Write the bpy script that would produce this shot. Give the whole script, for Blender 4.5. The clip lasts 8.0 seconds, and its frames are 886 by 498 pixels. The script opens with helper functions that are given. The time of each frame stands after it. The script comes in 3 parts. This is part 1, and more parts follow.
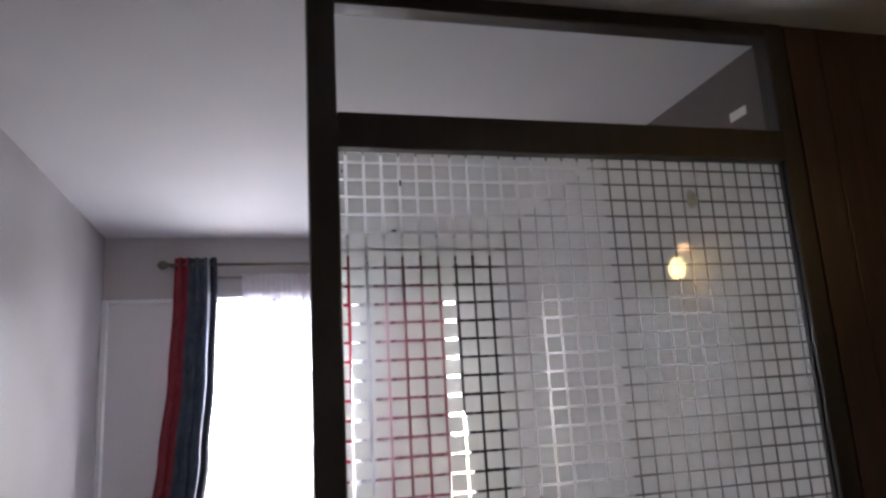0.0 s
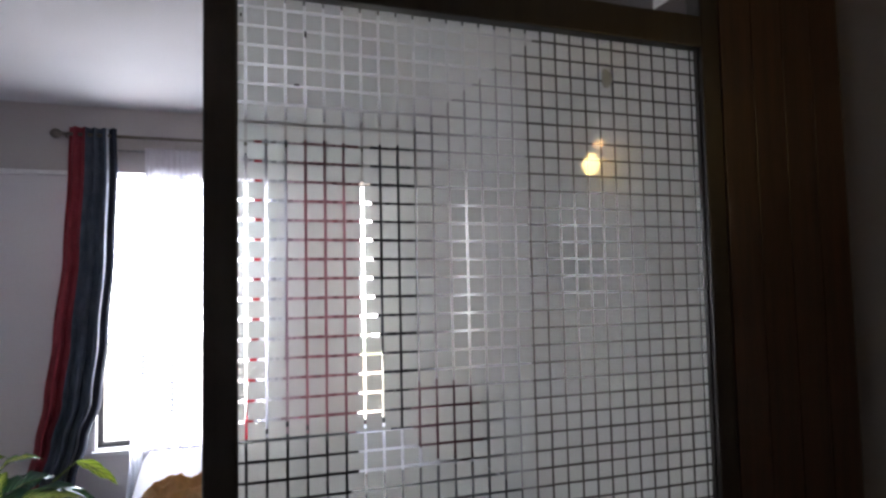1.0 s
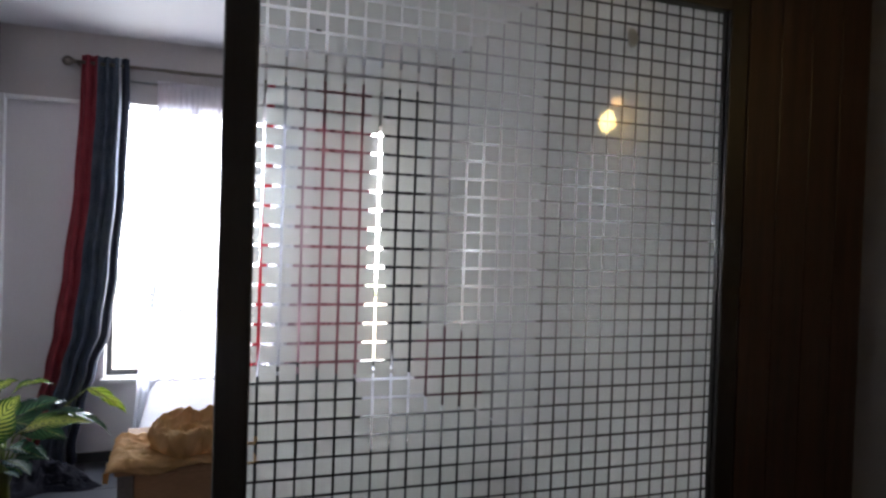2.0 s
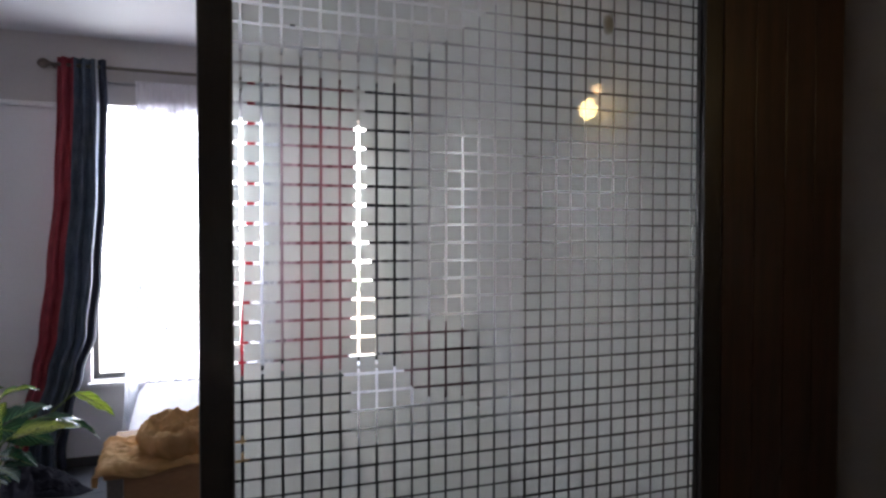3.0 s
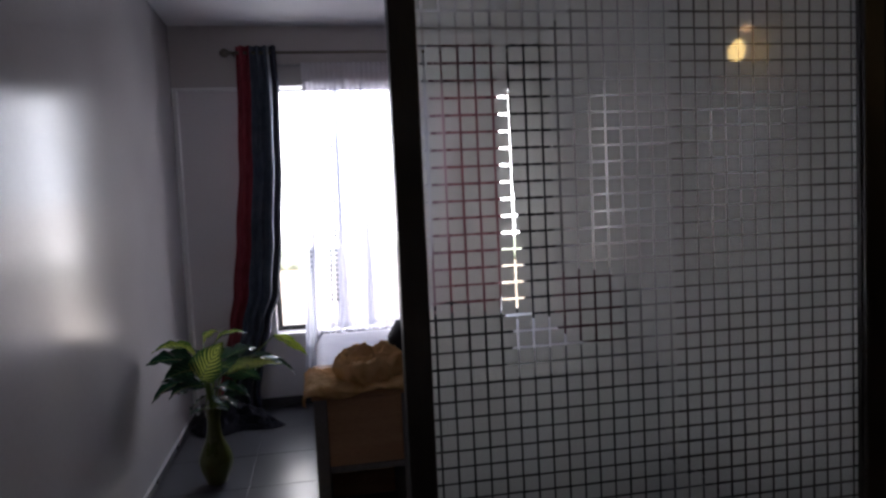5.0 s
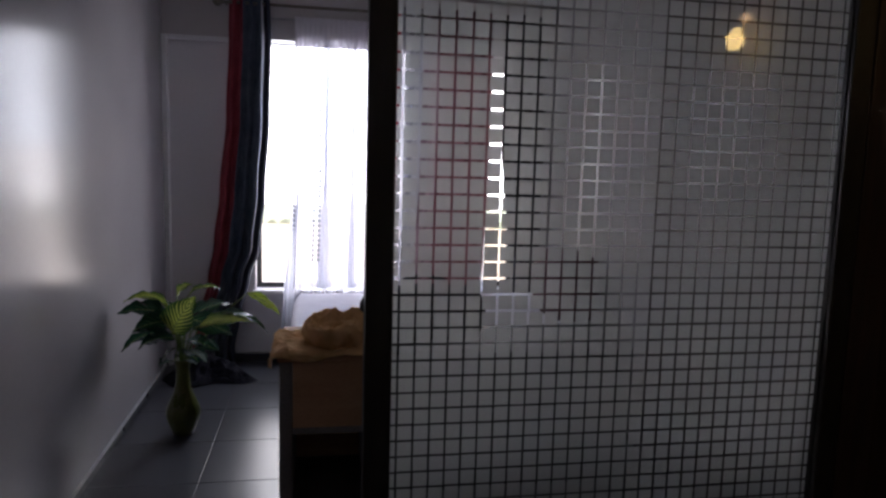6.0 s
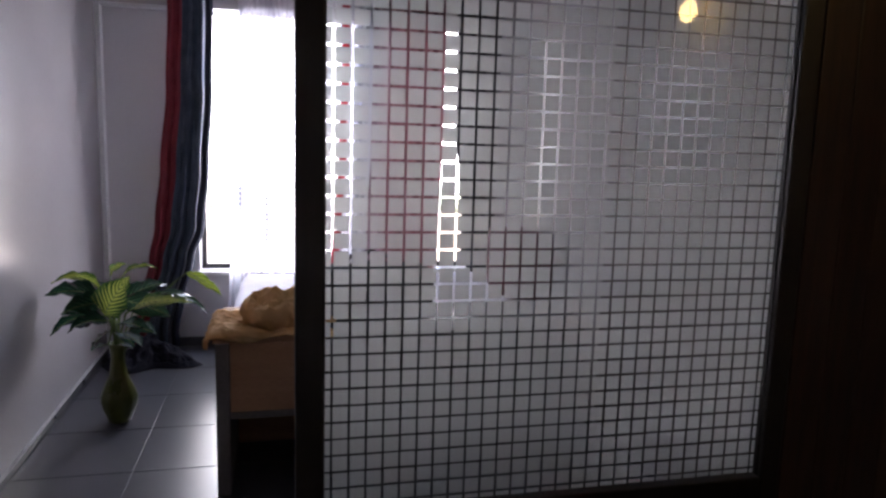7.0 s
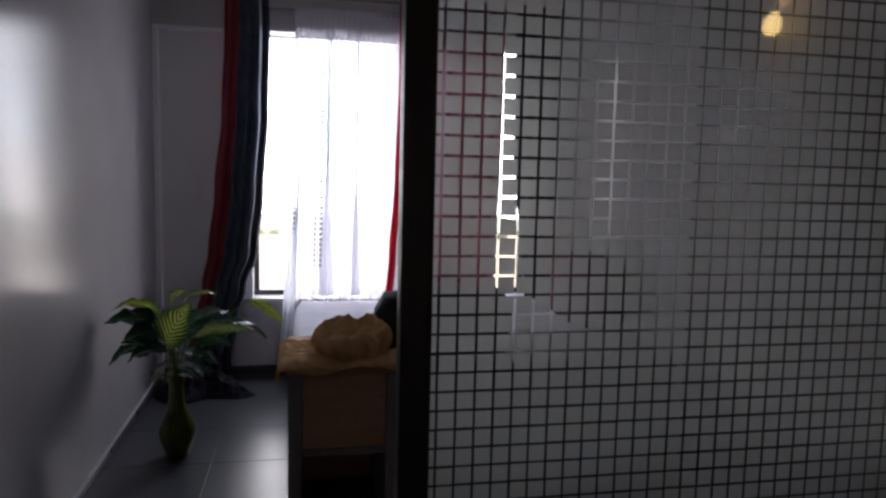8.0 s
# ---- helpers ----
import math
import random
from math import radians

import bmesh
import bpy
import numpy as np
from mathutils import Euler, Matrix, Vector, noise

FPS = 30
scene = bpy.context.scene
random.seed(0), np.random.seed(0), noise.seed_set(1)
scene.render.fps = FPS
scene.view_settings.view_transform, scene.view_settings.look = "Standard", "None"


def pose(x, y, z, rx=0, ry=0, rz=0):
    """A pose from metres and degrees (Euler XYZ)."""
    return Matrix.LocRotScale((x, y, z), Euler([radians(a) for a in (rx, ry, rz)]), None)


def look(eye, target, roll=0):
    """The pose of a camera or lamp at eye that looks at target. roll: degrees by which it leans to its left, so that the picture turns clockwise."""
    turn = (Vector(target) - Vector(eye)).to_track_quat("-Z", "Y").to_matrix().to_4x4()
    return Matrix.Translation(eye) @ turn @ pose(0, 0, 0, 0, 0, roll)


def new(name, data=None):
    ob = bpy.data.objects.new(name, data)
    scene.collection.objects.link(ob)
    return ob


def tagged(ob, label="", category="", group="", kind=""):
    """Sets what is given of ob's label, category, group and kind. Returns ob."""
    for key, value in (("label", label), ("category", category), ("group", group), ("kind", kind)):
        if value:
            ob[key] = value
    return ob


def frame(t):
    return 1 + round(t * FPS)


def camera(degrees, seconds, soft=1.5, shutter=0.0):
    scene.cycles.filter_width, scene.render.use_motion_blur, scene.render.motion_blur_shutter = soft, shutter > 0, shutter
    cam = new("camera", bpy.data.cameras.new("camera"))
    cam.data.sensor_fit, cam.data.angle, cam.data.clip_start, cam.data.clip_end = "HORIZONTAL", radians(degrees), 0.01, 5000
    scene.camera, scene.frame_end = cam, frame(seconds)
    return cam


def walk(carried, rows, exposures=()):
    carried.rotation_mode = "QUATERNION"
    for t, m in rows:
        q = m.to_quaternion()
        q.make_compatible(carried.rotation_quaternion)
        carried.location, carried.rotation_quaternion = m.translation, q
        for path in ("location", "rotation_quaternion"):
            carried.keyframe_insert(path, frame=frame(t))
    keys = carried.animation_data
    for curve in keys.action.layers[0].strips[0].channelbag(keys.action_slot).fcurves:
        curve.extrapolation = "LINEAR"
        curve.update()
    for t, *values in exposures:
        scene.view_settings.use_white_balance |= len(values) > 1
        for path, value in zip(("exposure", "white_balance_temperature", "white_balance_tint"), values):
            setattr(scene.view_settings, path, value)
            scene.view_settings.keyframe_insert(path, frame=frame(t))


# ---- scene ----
cam = camera(65.78, 8.0, soft=2.6)
# seconds, eye x, y, z, then degrees of yaw (to the left), pitch (up) and roll
PATH = [
    (0, -0.1624, -1.6998, 1.5114, -14.317, 11.852, -3.286),
    (0.3, -0.1283, -1.6838, 1.5132, -15.090, 11.756, -0.572),
    (0.5, -0.1097, -1.6748, 1.4961, -17.166, 10.724, -0.071),
    (0.6, -0.0983, -1.6760, 1.4951, -17.150, 9.262, -0.050),
    (0.8, -0.1005, -1.6633, 1.4474, -18.647, 10.448, -0.543),
    (1, -0.1032, -1.6557, 1.4157, -20.467, 3.698, -1.192),
    (1.2, -0.1105, -1.6587, 1.3914, -18.272, 6.699, 0.380),
    (1.5, -0.1206, -1.6517, 1.3726, -19.989, 5.163, 0.139),
    (1.7, -0.1190, -1.6498, 1.3902, -21.304, 0.230, -0.409),
    (2, -0.1273, -1.6564, 1.4401, -20.075, -0.873, 1.877),
    (2.2, -0.1198, -1.6587, 1.4553, -20.340, -2.101, 1.647),
    (3.3, -0.1113, -1.6697, 1.4133, -20.767, -1.338, -0.334),
    (3.5, -0.1191, -1.6824, 1.3850, -19.154, -2.143, -0.158),
    (3.8, -0.1376, -1.7093, 1.3669, -15.513, -3.659, -1.446),
    (4, -0.1510, -1.7221, 1.4227, -15.261, -3.671, 1.107),
    (4.2, -0.1741, -1.7469, 1.3629, -13.942, -1.103, 0.432),
    (4.5, -0.2280, -1.8040, 1.4184, -10.167, -1.721, -2.401),
    (4.7, -0.2701, -1.8411, 1.3585, -9.708, -2.431, -3.749),
    (5.8, -0.2445, -1.8607, 1.3806, -10.736, -6.605, 2.056),
    (6, -0.1987, -1.8514, 1.3893, -10.451, -6.768, 1.602),
    (6.2, -0.1683, -1.8178, 1.3698, -12.441, -7.000, 3.102),
    (6.5, -0.1352, -1.8104, 1.3441, -13.379, -7.377, 2.619),
    (6.8, -0.1148, -1.7951, 1.3205, -14.631, -7.926, 3.219),
    (7, -0.1110, -1.7648, 1.3403, -13.611, -7.992, 1.670),
    (7.2, -0.1164, -1.7536, 1.3345, -11.388, -7.369, 0.549),
    (7.5, -0.1724, -1.6881, 1.3466, -7.460, -7.281, 1.694),
    (7.8, -0.2462, -1.5942, 1.3022, -9.189, -7.170, 2.393),
    (8, -0.2839, -1.5596, 1.3104, -11.383, -5.857, 1.362),
]


def eye_pose(x, y, z, yaw, pitch, roll):
    yw, pt = radians(yaw), radians(pitch)
    ahead = Vector((-math.sin(yw) * math.cos(pt), math.cos(yw) * math.cos(pt), math.sin(pt)))
    return look((x, y, z), Vector((x, y, z)) + ahead, roll)


EXPOSURES = [
    (0, 3.73, 6400, 18), (0.5, 3.70, 6400, 18), (1, 3.67, 6300, 14), (1.5, 3.62, 6250, 12), (2, 3.62, 6250, 12), (3.5, 3.52, 6250, 14), (4, 3.05, 6250, 14), (4.5, 2.40, 6300, 17), (6, 2.18, 6250, 21), (6.5, 2.90, 6250, 22), (7, 3.20, 6250, 23), (7.5, 2.65, 6300, 21), (8, 2.06, 6300, 19),
]
walk(cam, [(t, eye_pose(*p)) for t, *p in PATH], EXPOSURES)

# ---- world and sun ----
SUN_TURN, SUN_RISE = 200.0, 48.0
world = bpy.data.worlds.new("sky")
scene.world = world
world.use_nodes = True
wn = world.node_tree
sky = wn.nodes.new("ShaderNodeTexSky")
sky.sky_type = "NISHITA"
sky.sun_disc = False
sky.sun_elevation, sky.sun_rotation = radians(SUN_RISE), radians(SUN_TURN)
sky.dust_density = 4.0
wn.nodes["Background"].inputs["Strength"].default_value = 0.15
wn.links.new(sky.outputs["Color"], wn.nodes["Background"].inputs["Color"])
sun = new("sun", bpy.data.lights.new("sun", "SUN"))
sun.data.energy, sun.data.angle, sun.data.color = 2.6, radians(0.6), (1.0, 0.94, 0.85)
sun.rotation_euler = Vector((math.sin(radians(SUN_TURN)) * math.cos(radians(SUN_RISE)), math.cos(radians(SUN_TURN)) * math.cos(radians(SUN_RISE)), math.sin(radians(SUN_RISE)))).to_track_quat("Z", "Y").to_euler()

# daylight in the window's opening: cool from the sky above, warm off the sunlit sand below


def opening_light(name, z, height, power, colour, tilt):
    ob = new(name, bpy.data.lights.new(name, "AREA"))
    ob.data.shape, ob.data.size, ob.data.size_y = "RECTANGLE", 1.02, height
    ob.data.energy, ob.data.color = power, colour
    ob.location, ob.rotation_euler = (-0.10, 3.30, z), (radians(tilt), 0, 0)
    return ob


opening_light("window_sky_light", 1.84, 0.74, 4.3, (0.80, 0.91, 1.0), -82)
opening_light("window_ground_light", 0.985, 0.93, 3.4, (0.99, 0.95, 0.88), -84)

# ---- materials ----


def nodes_of(name):
    m = bpy.data.materials.new(name)
    m.use_nodes = True
    nt = m.node_tree
    return m, nt, nt.nodes["Principled BSDF"]


def ramp(nt, source, a, b, lo=0.35, hi=0.65):
    r = nt.nodes.new("ShaderNodeValToRGB")
    r.color_ramp.elements[0].position, r.color_ramp.elements[1].position = lo, hi
    r.color_ramp.elements[0].color, r.color_ramp.elements[1].color = (*a, 1), (*b, 1)
    nt.links.new(source, r.inputs["Fac"])
    return r.outputs["Color"]


def mixed(nt, fac, a, b, how="MIX"):
    n = nt.nodes.new("ShaderNodeMix")
    n.data_type, n.blend_type = "RGBA", how
    for socket, value in ((n.inputs["Factor"], fac), (n.inputs["A"], a), (n.inputs["B"], b)):
        if isinstance(value, bpy.types.NodeSocket):
            nt.links.new(value, socket)
        elif isinstance(value, tuple):
            socket.default_value = (*value, 1)
        else:
            socket.default_value = value
    return n.outputs["Result"]


def coords(nt, stretch=(1, 1, 1)):
    tc, mp = nt.nodes.new("ShaderNodeTexCoord"), nt.nodes.new("ShaderNodeMapping")
    mp.inputs["Scale"].default_value = stretch
    nt.links.new(tc.outputs["Object"], mp.inputs["Vector"])
    return mp.outputs["Vector"]


def grain(nt, vec, scale, detail=5, rough=0.6):
    n = nt.nodes.new("ShaderNodeTexNoise")
    n.inputs["Scale"].default_value, n.inputs["Detail"].default_value, n.inputs["Roughness"].default_value = scale, detail, rough
    nt.links.new(vec, n.inputs["Vector"])
    return n.outputs["Fac"]


def relief(nt, bsdf, height, strength=0.2, distance=0.002):
    b = nt.nodes.new("ShaderNodeBump")
    b.inputs["Strength"].default_value, b.inputs["Distance"].default_value = strength, distance
    nt.links.new(height, b.inputs["Height"])
    nt.links.new(b.outputs["Normal"], bsdf.inputs["Normal"])


def surface(name, dark, light, rough=0.6, coarse=3.0, fine=60.0, stretch=(1, 1, 1), bump=0.15, metal=0.0, rough_spread=0.1, spec=0.5, detail=5, speck=0.25):
    """A two-scale material: broad stains between the two colours, fine grain over them, uneven gloss and a fine relief."""
    m, nt, b = nodes_of(name)
    v = coords(nt, stretch)
    g1, g2 = grain(nt, v, coarse, detail), grain(nt, v, fine, min(4, detail))
    col = ramp(nt, g1, dark, light, 0.3, 0.7)
    col = mixed(nt, speck, col, ramp(nt, g2, tuple(c * 0.6 for c in dark), tuple(min(1, c * 1.15) for c in light)))
    nt.links.new(col, b.inputs["Base Color"])
    mr = nt.nodes.new("ShaderNodeMapRange")
    mr.inputs["To Min"].default_value, mr.inputs["To Max"].default_value = max(0.02, rough - rough_spread), min(1, rough + rough_spread)
    nt.links.new(g1, mr.inputs["Value"])
    nt.links.new(mr.outputs["Result"], b.inputs["Roughness"])
    b.inputs["Metallic"].default_value = metal
    b.inputs["Specular IOR Level"].default_value = spec
    relief(nt, b, g2, bump)
    return m


def cloth(name, dark, light, see_through=0.0, weave=400.0, sheen=0.03, spec=0.2):
    m, nt, b = nodes_of(name)
    v = coords(nt)
    g1, g2 = grain(nt, v, 9.0), grain(nt, v, weave, 2)
    col = mixed(nt, 0.3, ramp(nt, g1, dark, light), ramp(nt, g2, dark, light))
    nt.links.new(col, b.inputs["Base Color"])
    b.inputs["Roughness"].default_value = 0.85
    b.inputs["Specular IOR Level"].default_value = spec
    b.inputs["Sheen Weight"].default_value = sheen
    relief(nt, b, g2, 0.25, 0.001)
    if see_through:
        out = nt.nodes["Material Output"]
        tr = nt.nodes.new("ShaderNodeBsdfTranslucent")
        nt.links.new(col, tr.inputs["Color"])
        mx = nt.nodes.new("ShaderNodeMixShader")
        mx.inputs["Fac"].default_value = see_through
        nt.links.new(b.outputs["BSDF"], mx.inputs[1])
        nt.links.new(tr.outputs["BSDF"], mx.inputs[2])
        nt.links.new(mx.outputs["Shader"], out.inputs["Surface"])
    return m


def sheer_cloth(name, colour, open_share):
    m, nt, b = nodes_of(name)
    nt.nodes.remove(b)
    v = coords(nt, (1, 1, 0.12))
    thread = grain(nt, v, 70.0, 3)
    band = grain(nt, coords(nt, (1, 1, 0.03)), 14.0, 2)
    clear = nt.nodes.new("ShaderNodeBsdfTransparent")
    dif, trl = nt.nodes.new("ShaderNodeBsdfDiffuse"), nt.nodes.new("ShaderNodeBsdfTranslucent")
    dif.inputs["Color"].default_value = trl.inputs["Color"].default_value = (*colour, 1)
    body, mx = nt.nodes.new("ShaderNodeMixShader"), nt.nodes.new("ShaderNodeMixShader")
    body.inputs["Fac"].default_value = 0.5
    nt.links.new(dif.outputs["BSDF"], body.inputs[1])
    nt.links.new(trl.outputs["BSDF"], body.inputs[2])
    both = mixed(nt, 0.5, ramp(nt, thread, (0, 0, 0), (1, 1, 1)), ramp(nt, band, (0, 0, 0), (1, 1, 1), 0.45, 0.6))
    mr = nt.nodes.new("ShaderNodeMapRange")
    mr.inputs["To Min"].default_value, mr.inputs["To Max"].default_value = 1 - open_share - 0.15, 1 - open_share + 0.2
    nt.links.new(both, mr.inputs["Value"])
    nt.links.new(mr.outputs["Result"], mx.inputs["Fac"])
    nt.links.new(clear.outputs["BSDF"], mx.inputs[1])
    nt.links.new(body.outputs["Shader"], mx.inputs[2])
    nt.links.new(mx.outputs["Shader"], nt.nodes["Material Output"].inputs["Surface"])
    return m


def clear_glass(name, tint=(0.96, 0.97, 0.96), rough=0.015, gloss=1.45):
    m, nt, b = nodes_of(name)
    nt.nodes.remove(b)
    clear, gl, lw, mx = (nt.nodes.new("ShaderNode" + k) for k in ("BsdfTransparent", "BsdfGlossy", "LayerWeight", "MixShader"))
    clear.inputs["Color"].default_value = (*tint, 1)
    gl.inputs["Roughness"].default_value = rough
    lw.inputs["Blend"].default_value = 0.5
    power, level = nt.nodes.new("ShaderNodeMath"), nt.nodes.new("ShaderNodeMapRange")
    power.operation = "POWER"
    power.inputs[1].default_value = 5.0
    nt.links.new(lw.outputs["Facing"], power.inputs[0])
    level.inputs["To Min"].default_value = ((gloss - 1) / (gloss + 1)) ** 2
    nt.links.new(power.outputs[0], level.inputs["Value"])
    nt.links.new(level.outputs["Result"], mx.inputs["Fac"])
    nt.links.new(clear.outputs["BSDF"], mx.inputs[1])
    nt.links.new(gl.outputs["BSDF"], mx.inputs[2])
    nt.links.new(mx.outputs["Shader"], nt.nodes["Material Output"].inputs["Surface"])
    return m


def frosted_film(name):
    m, nt, b = nodes_of(name)
    nt.nodes.remove(b)
    v = coords(nt)
    g = mixed(nt, 0.5, ramp(nt, grain(nt, v, 2.2), (0.70, 0.70, 0.69), (0.78, 0.78, 0.77)), ramp(nt, grain(nt, v, 300.0, 2), (0.68, 0.68, 0.68), (0.78, 0.78, 0.77)))
    dif, trl, mx = (nt.nodes.new("ShaderNode" + k) for k in ("BsdfDiffuse", "BsdfTranslucent", "MixShader"))
    nt.links.new(g, dif.inputs["Color"])
    nt.links.new(g, trl.inputs["Color"])
    mx.inputs["Fac"].default_value = 0.78
    spread, blend = nt.nodes.new("ShaderNodeBsdfRefraction"), nt.nodes.new("ShaderNodeMixShader")
    spread.inputs["Roughness"].default_value, spread.inputs["IOR"].default_value = 0.74, 1.2
    nt.links.new(g, spread.inputs["Color"])
    blend.inputs["Fac"].default_value = 0.46
    nt.links.new(trl.outputs["BSDF"], blend.inputs[1])
    nt.links.new(spread.outputs["BSDF"], blend.inputs[2])
    nt.links.new(dif.outputs["BSDF"], mx.inputs[1])
    nt.links.new(blend.outputs["Shader"], mx.inputs[2])
    thin, clear = nt.nodes.new("ShaderNodeMixShader"), nt.nodes.new("ShaderNodeBsdfTransparent")
    thin.inputs["Fac"].default_value = 0.06
    nt.links.new(mx.outputs["Shader"], thin.inputs[1])
    nt.links.new(clear.outputs["BSDF"], thin.inputs[2])
    nt.links.new(thin.outputs["Shader"], nt.nodes["Material Output"].inputs["Surface"])
    return m


def leaf_material(name, edge, heart, vein_gap, share):
    """Feathered variegation: pale stripes that run from the midrib out towards the rim."""
    m, nt, b = nodes_of(name)
    uv = nt.nodes.new("ShaderNodeUVMap")
    sep = nt.nodes.new("ShaderNodeSeparateXYZ")
    nt.links.new(uv.outputs["UV"], sep.inputs["Vector"])

    def calc(op, a, c):
        n = nt.nodes.new("ShaderNodeMath")
        n.operation = op
        for i, value in enumerate((a, c)):
            if isinstance(value, bpy.types.NodeSocket):
                nt.links.new(value, n.inputs[i])
            else:
                n.inputs[i].default_value = value
        return n.outputs[0]

    side = calc("ABSOLUTE", calc("SUBTRACT", sep.outputs["X"], 0.5), 0.0)
    wobble = grain(nt, coords(nt), 30.0, 3)
    along = calc("ADD", calc("SUBTRACT", sep.outputs["Y"], calc("MULTIPLY", side, 0.75)), calc("MULTIPLY", wobble, 0.05))
    stripe = calc("ADD", calc("MULTIPLY", calc("SINE", calc("MULTIPLY", along, vein_gap), 0.0), 0.5), 0.5)
    fade = calc("SUBTRACT", share, calc("MULTIPLY", side, 1.9))
    fac = calc("ADD", stripe, fade)
    col = ramp(nt, fac, edge, heart, 0.55, 1.0)
    nt.links.new(col, b.inputs["Base Color"])
    b.inputs["Roughness"].default_value = 0.16
    b.inputs["Coat Weight"].default_value, b.inputs["Coat Roughness"].default_value = 0.7, 0.08
    relief(nt, b, stripe, 0.25, 0.002)
    out = nt.nodes["Material Output"]
    tr, mx = nt.nodes.new("ShaderNodeBsdfTranslucent"), nt.nodes.new("ShaderNodeMixShader")
    nt.links.new(col, tr.inputs["Color"])
    mx.inputs["Fac"].default_value = 0.28
    nt.links.new(b.outputs["BSDF"], mx.inputs[1])
    nt.links.new(tr.outputs["BSDF"], mx.inputs[2])
    nt.links.new(mx.outputs["Shader"], out.inputs["Surface"])
    return m


def tile_material(name):
    m, nt, b = nodes_of(name)
    info = nt.nodes.new("ShaderNodeObjectInfo")
    shift = nt.nodes.new("ShaderNodeVectorMath")
    shift.operation = "MULTIPLY_ADD"
    nt.links.new(info.outputs["Random"], shift.inputs[0])
    shift.inputs[1].default_value = (17.0, 9.0, 5.0)
    nt.links.new(coords(nt), shift.inputs[2])
    v = shift.outputs[0]
    g1, g2 = grain(nt, v, 3.0, 3), grain(nt, v, 90.0, 3)
    col = mixed(nt, 0.3, ramp(nt, g1, (0.042, 0.043, 0.055), (0.072, 0.074, 0.090), 0.2, 0.8), ramp(nt, g2, (0.040, 0.042, 0.050), (0.060, 0.062, 0.072), 0.2, 0.8))
    shade = ramp(nt, info.outputs["Random"], (0.86, 0.86, 0.86), (1, 1, 1), 0, 1)
    nt.links.new(mixed(nt, 1.0, col, shade, "MULTIPLY"), b.inputs["Base Color"])
    mr = nt.nodes.new("ShaderNodeMapRange")
    mr.inputs["To Min"].default_value, mr.inputs["To Max"].default_value = 0.27, 0.37
    nt.links.new(g1, mr.inputs["Value"])
    nt.links.new(mr.outputs["Result"], b.inputs["Roughness"])
    b.inputs["Specular IOR Level"].default_value = 0.9
    relief(nt, b, g2, 0.06)
    return m


def glowing(name, colour, strength):
    m, nt, b = nodes_of(name)
    b.inputs["Base Color"].default_value = (*colour, 1)
    b.inputs["Emission Color"].default_value = (*colour, 1)
    b.inputs["Emission Strength"].default_value = strength
    return m


# side walls: gloss paint, with part of their shade put into the darker colour
PAINT = surface("shaded_gloss_wall_paint", (0.36, 0.345, 0.356), (0.41, 0.395, 0.406), 0.19, 1.6, 40, bump=0.004, rough_spread=0.03, detail=1, speck=0.03, spec=0.10)
TAUPE = surface("gloss_taupe_paint", (0.115, 0.098, 0.095), (0.150, 0.128, 0.124), 0.17, 0.9, 40, bump=0.002, rough_spread=0.03, detail=1, spec=0.06, speck=0.04)
HALL_PAINT = surface("hall_taupe_paint", (0.48, 0.44, 0.43), (0.56, 0.52, 0.505), 0.55, 0.9, 60, bump=0.004, detail=2, speck=0.05)
# window wall gets bounce only; the colour is lightened to make up for it
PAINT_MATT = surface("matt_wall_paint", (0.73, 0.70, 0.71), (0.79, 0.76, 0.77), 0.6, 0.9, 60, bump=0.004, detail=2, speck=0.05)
# the beam faces away from the window; that shade is painted into its colour
BEAM_SHADE = surface("shaded_beam_paint", (0.52, 0.485, 0.475), (0.58, 0.54, 0.53), 0.6, 0.9, 60, bump=0.004, detail=2, speck=0.05)
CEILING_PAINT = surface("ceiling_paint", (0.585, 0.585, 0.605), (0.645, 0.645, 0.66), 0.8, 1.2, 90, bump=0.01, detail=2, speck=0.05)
STRIP = surface("worn_edge_strip", (0.45, 0.45, 0.46), (0.60, 0.60, 0.61), 0.35, 9, 120)
TRIM_PAINT = surface("trim_paint", (0.82, 0.81, 0.81), (0.88, 0.87, 0.87), 0.35, 4, 120, bump=0.05)
DARK_WOOD = surface("dark_frame_wood", (0.018, 0.013, 0.010), (0.034, 0.025, 0.019), 0.4, 4, 90, (6, 6, 0.5), bump=0.2)
BROWN_WOOD = surface("brown_veneer", (0.032, 0.017, 0.011), (0.074, 0.038, 0.023), 0.38, 5, 60, (7, 7, 0.35), bump=0.12)
TABLE_WOOD = surface("table_wood", (0.42, 0.22, 0.115), (0.56, 0.32, 0.18), 0.75, 4, 70, (0.6, 5, 5), bump=0.15)
CHEST_PAINT = surface("black_chest_paint", (0.014, 0.013, 0.017), (0.030, 0.027, 0.034), 0.55, 5, 90, bump=0.1)
GREY_BOARD = surface("grey_board", (0.20, 0.175, 0.17), (0.28, 0.25, 0.245), 0.75, 4, 80, bump=0.1)
TILE = tile_material("grey_floor_tile")
GROUT = surface("tile_grout", (0.055, 0.055, 0.06), (0.095, 0.095, 0.10), 0.9, 8, 150)
SKIRT = surface("skirting_tile", (0.045, 0.045, 0.05), (0.09, 0.09, 0.096), 0.3, 5, 90, bump=0.05)
RED = cloth("red_curtain_cloth", (0.23, 0.035, 0.048), (0.36, 0.06, 0.075), 0.12)
RED_DEEP = cloth("deep_red_cloth", (0.29, 0.13, 0.155), (0.38, 0.185, 0.21), 0.58)
RED_BRIGHT = cloth("bright_red_cloth", (0.42, 0.02, 0.045), (0.55, 0.04, 0.07), 0.55)
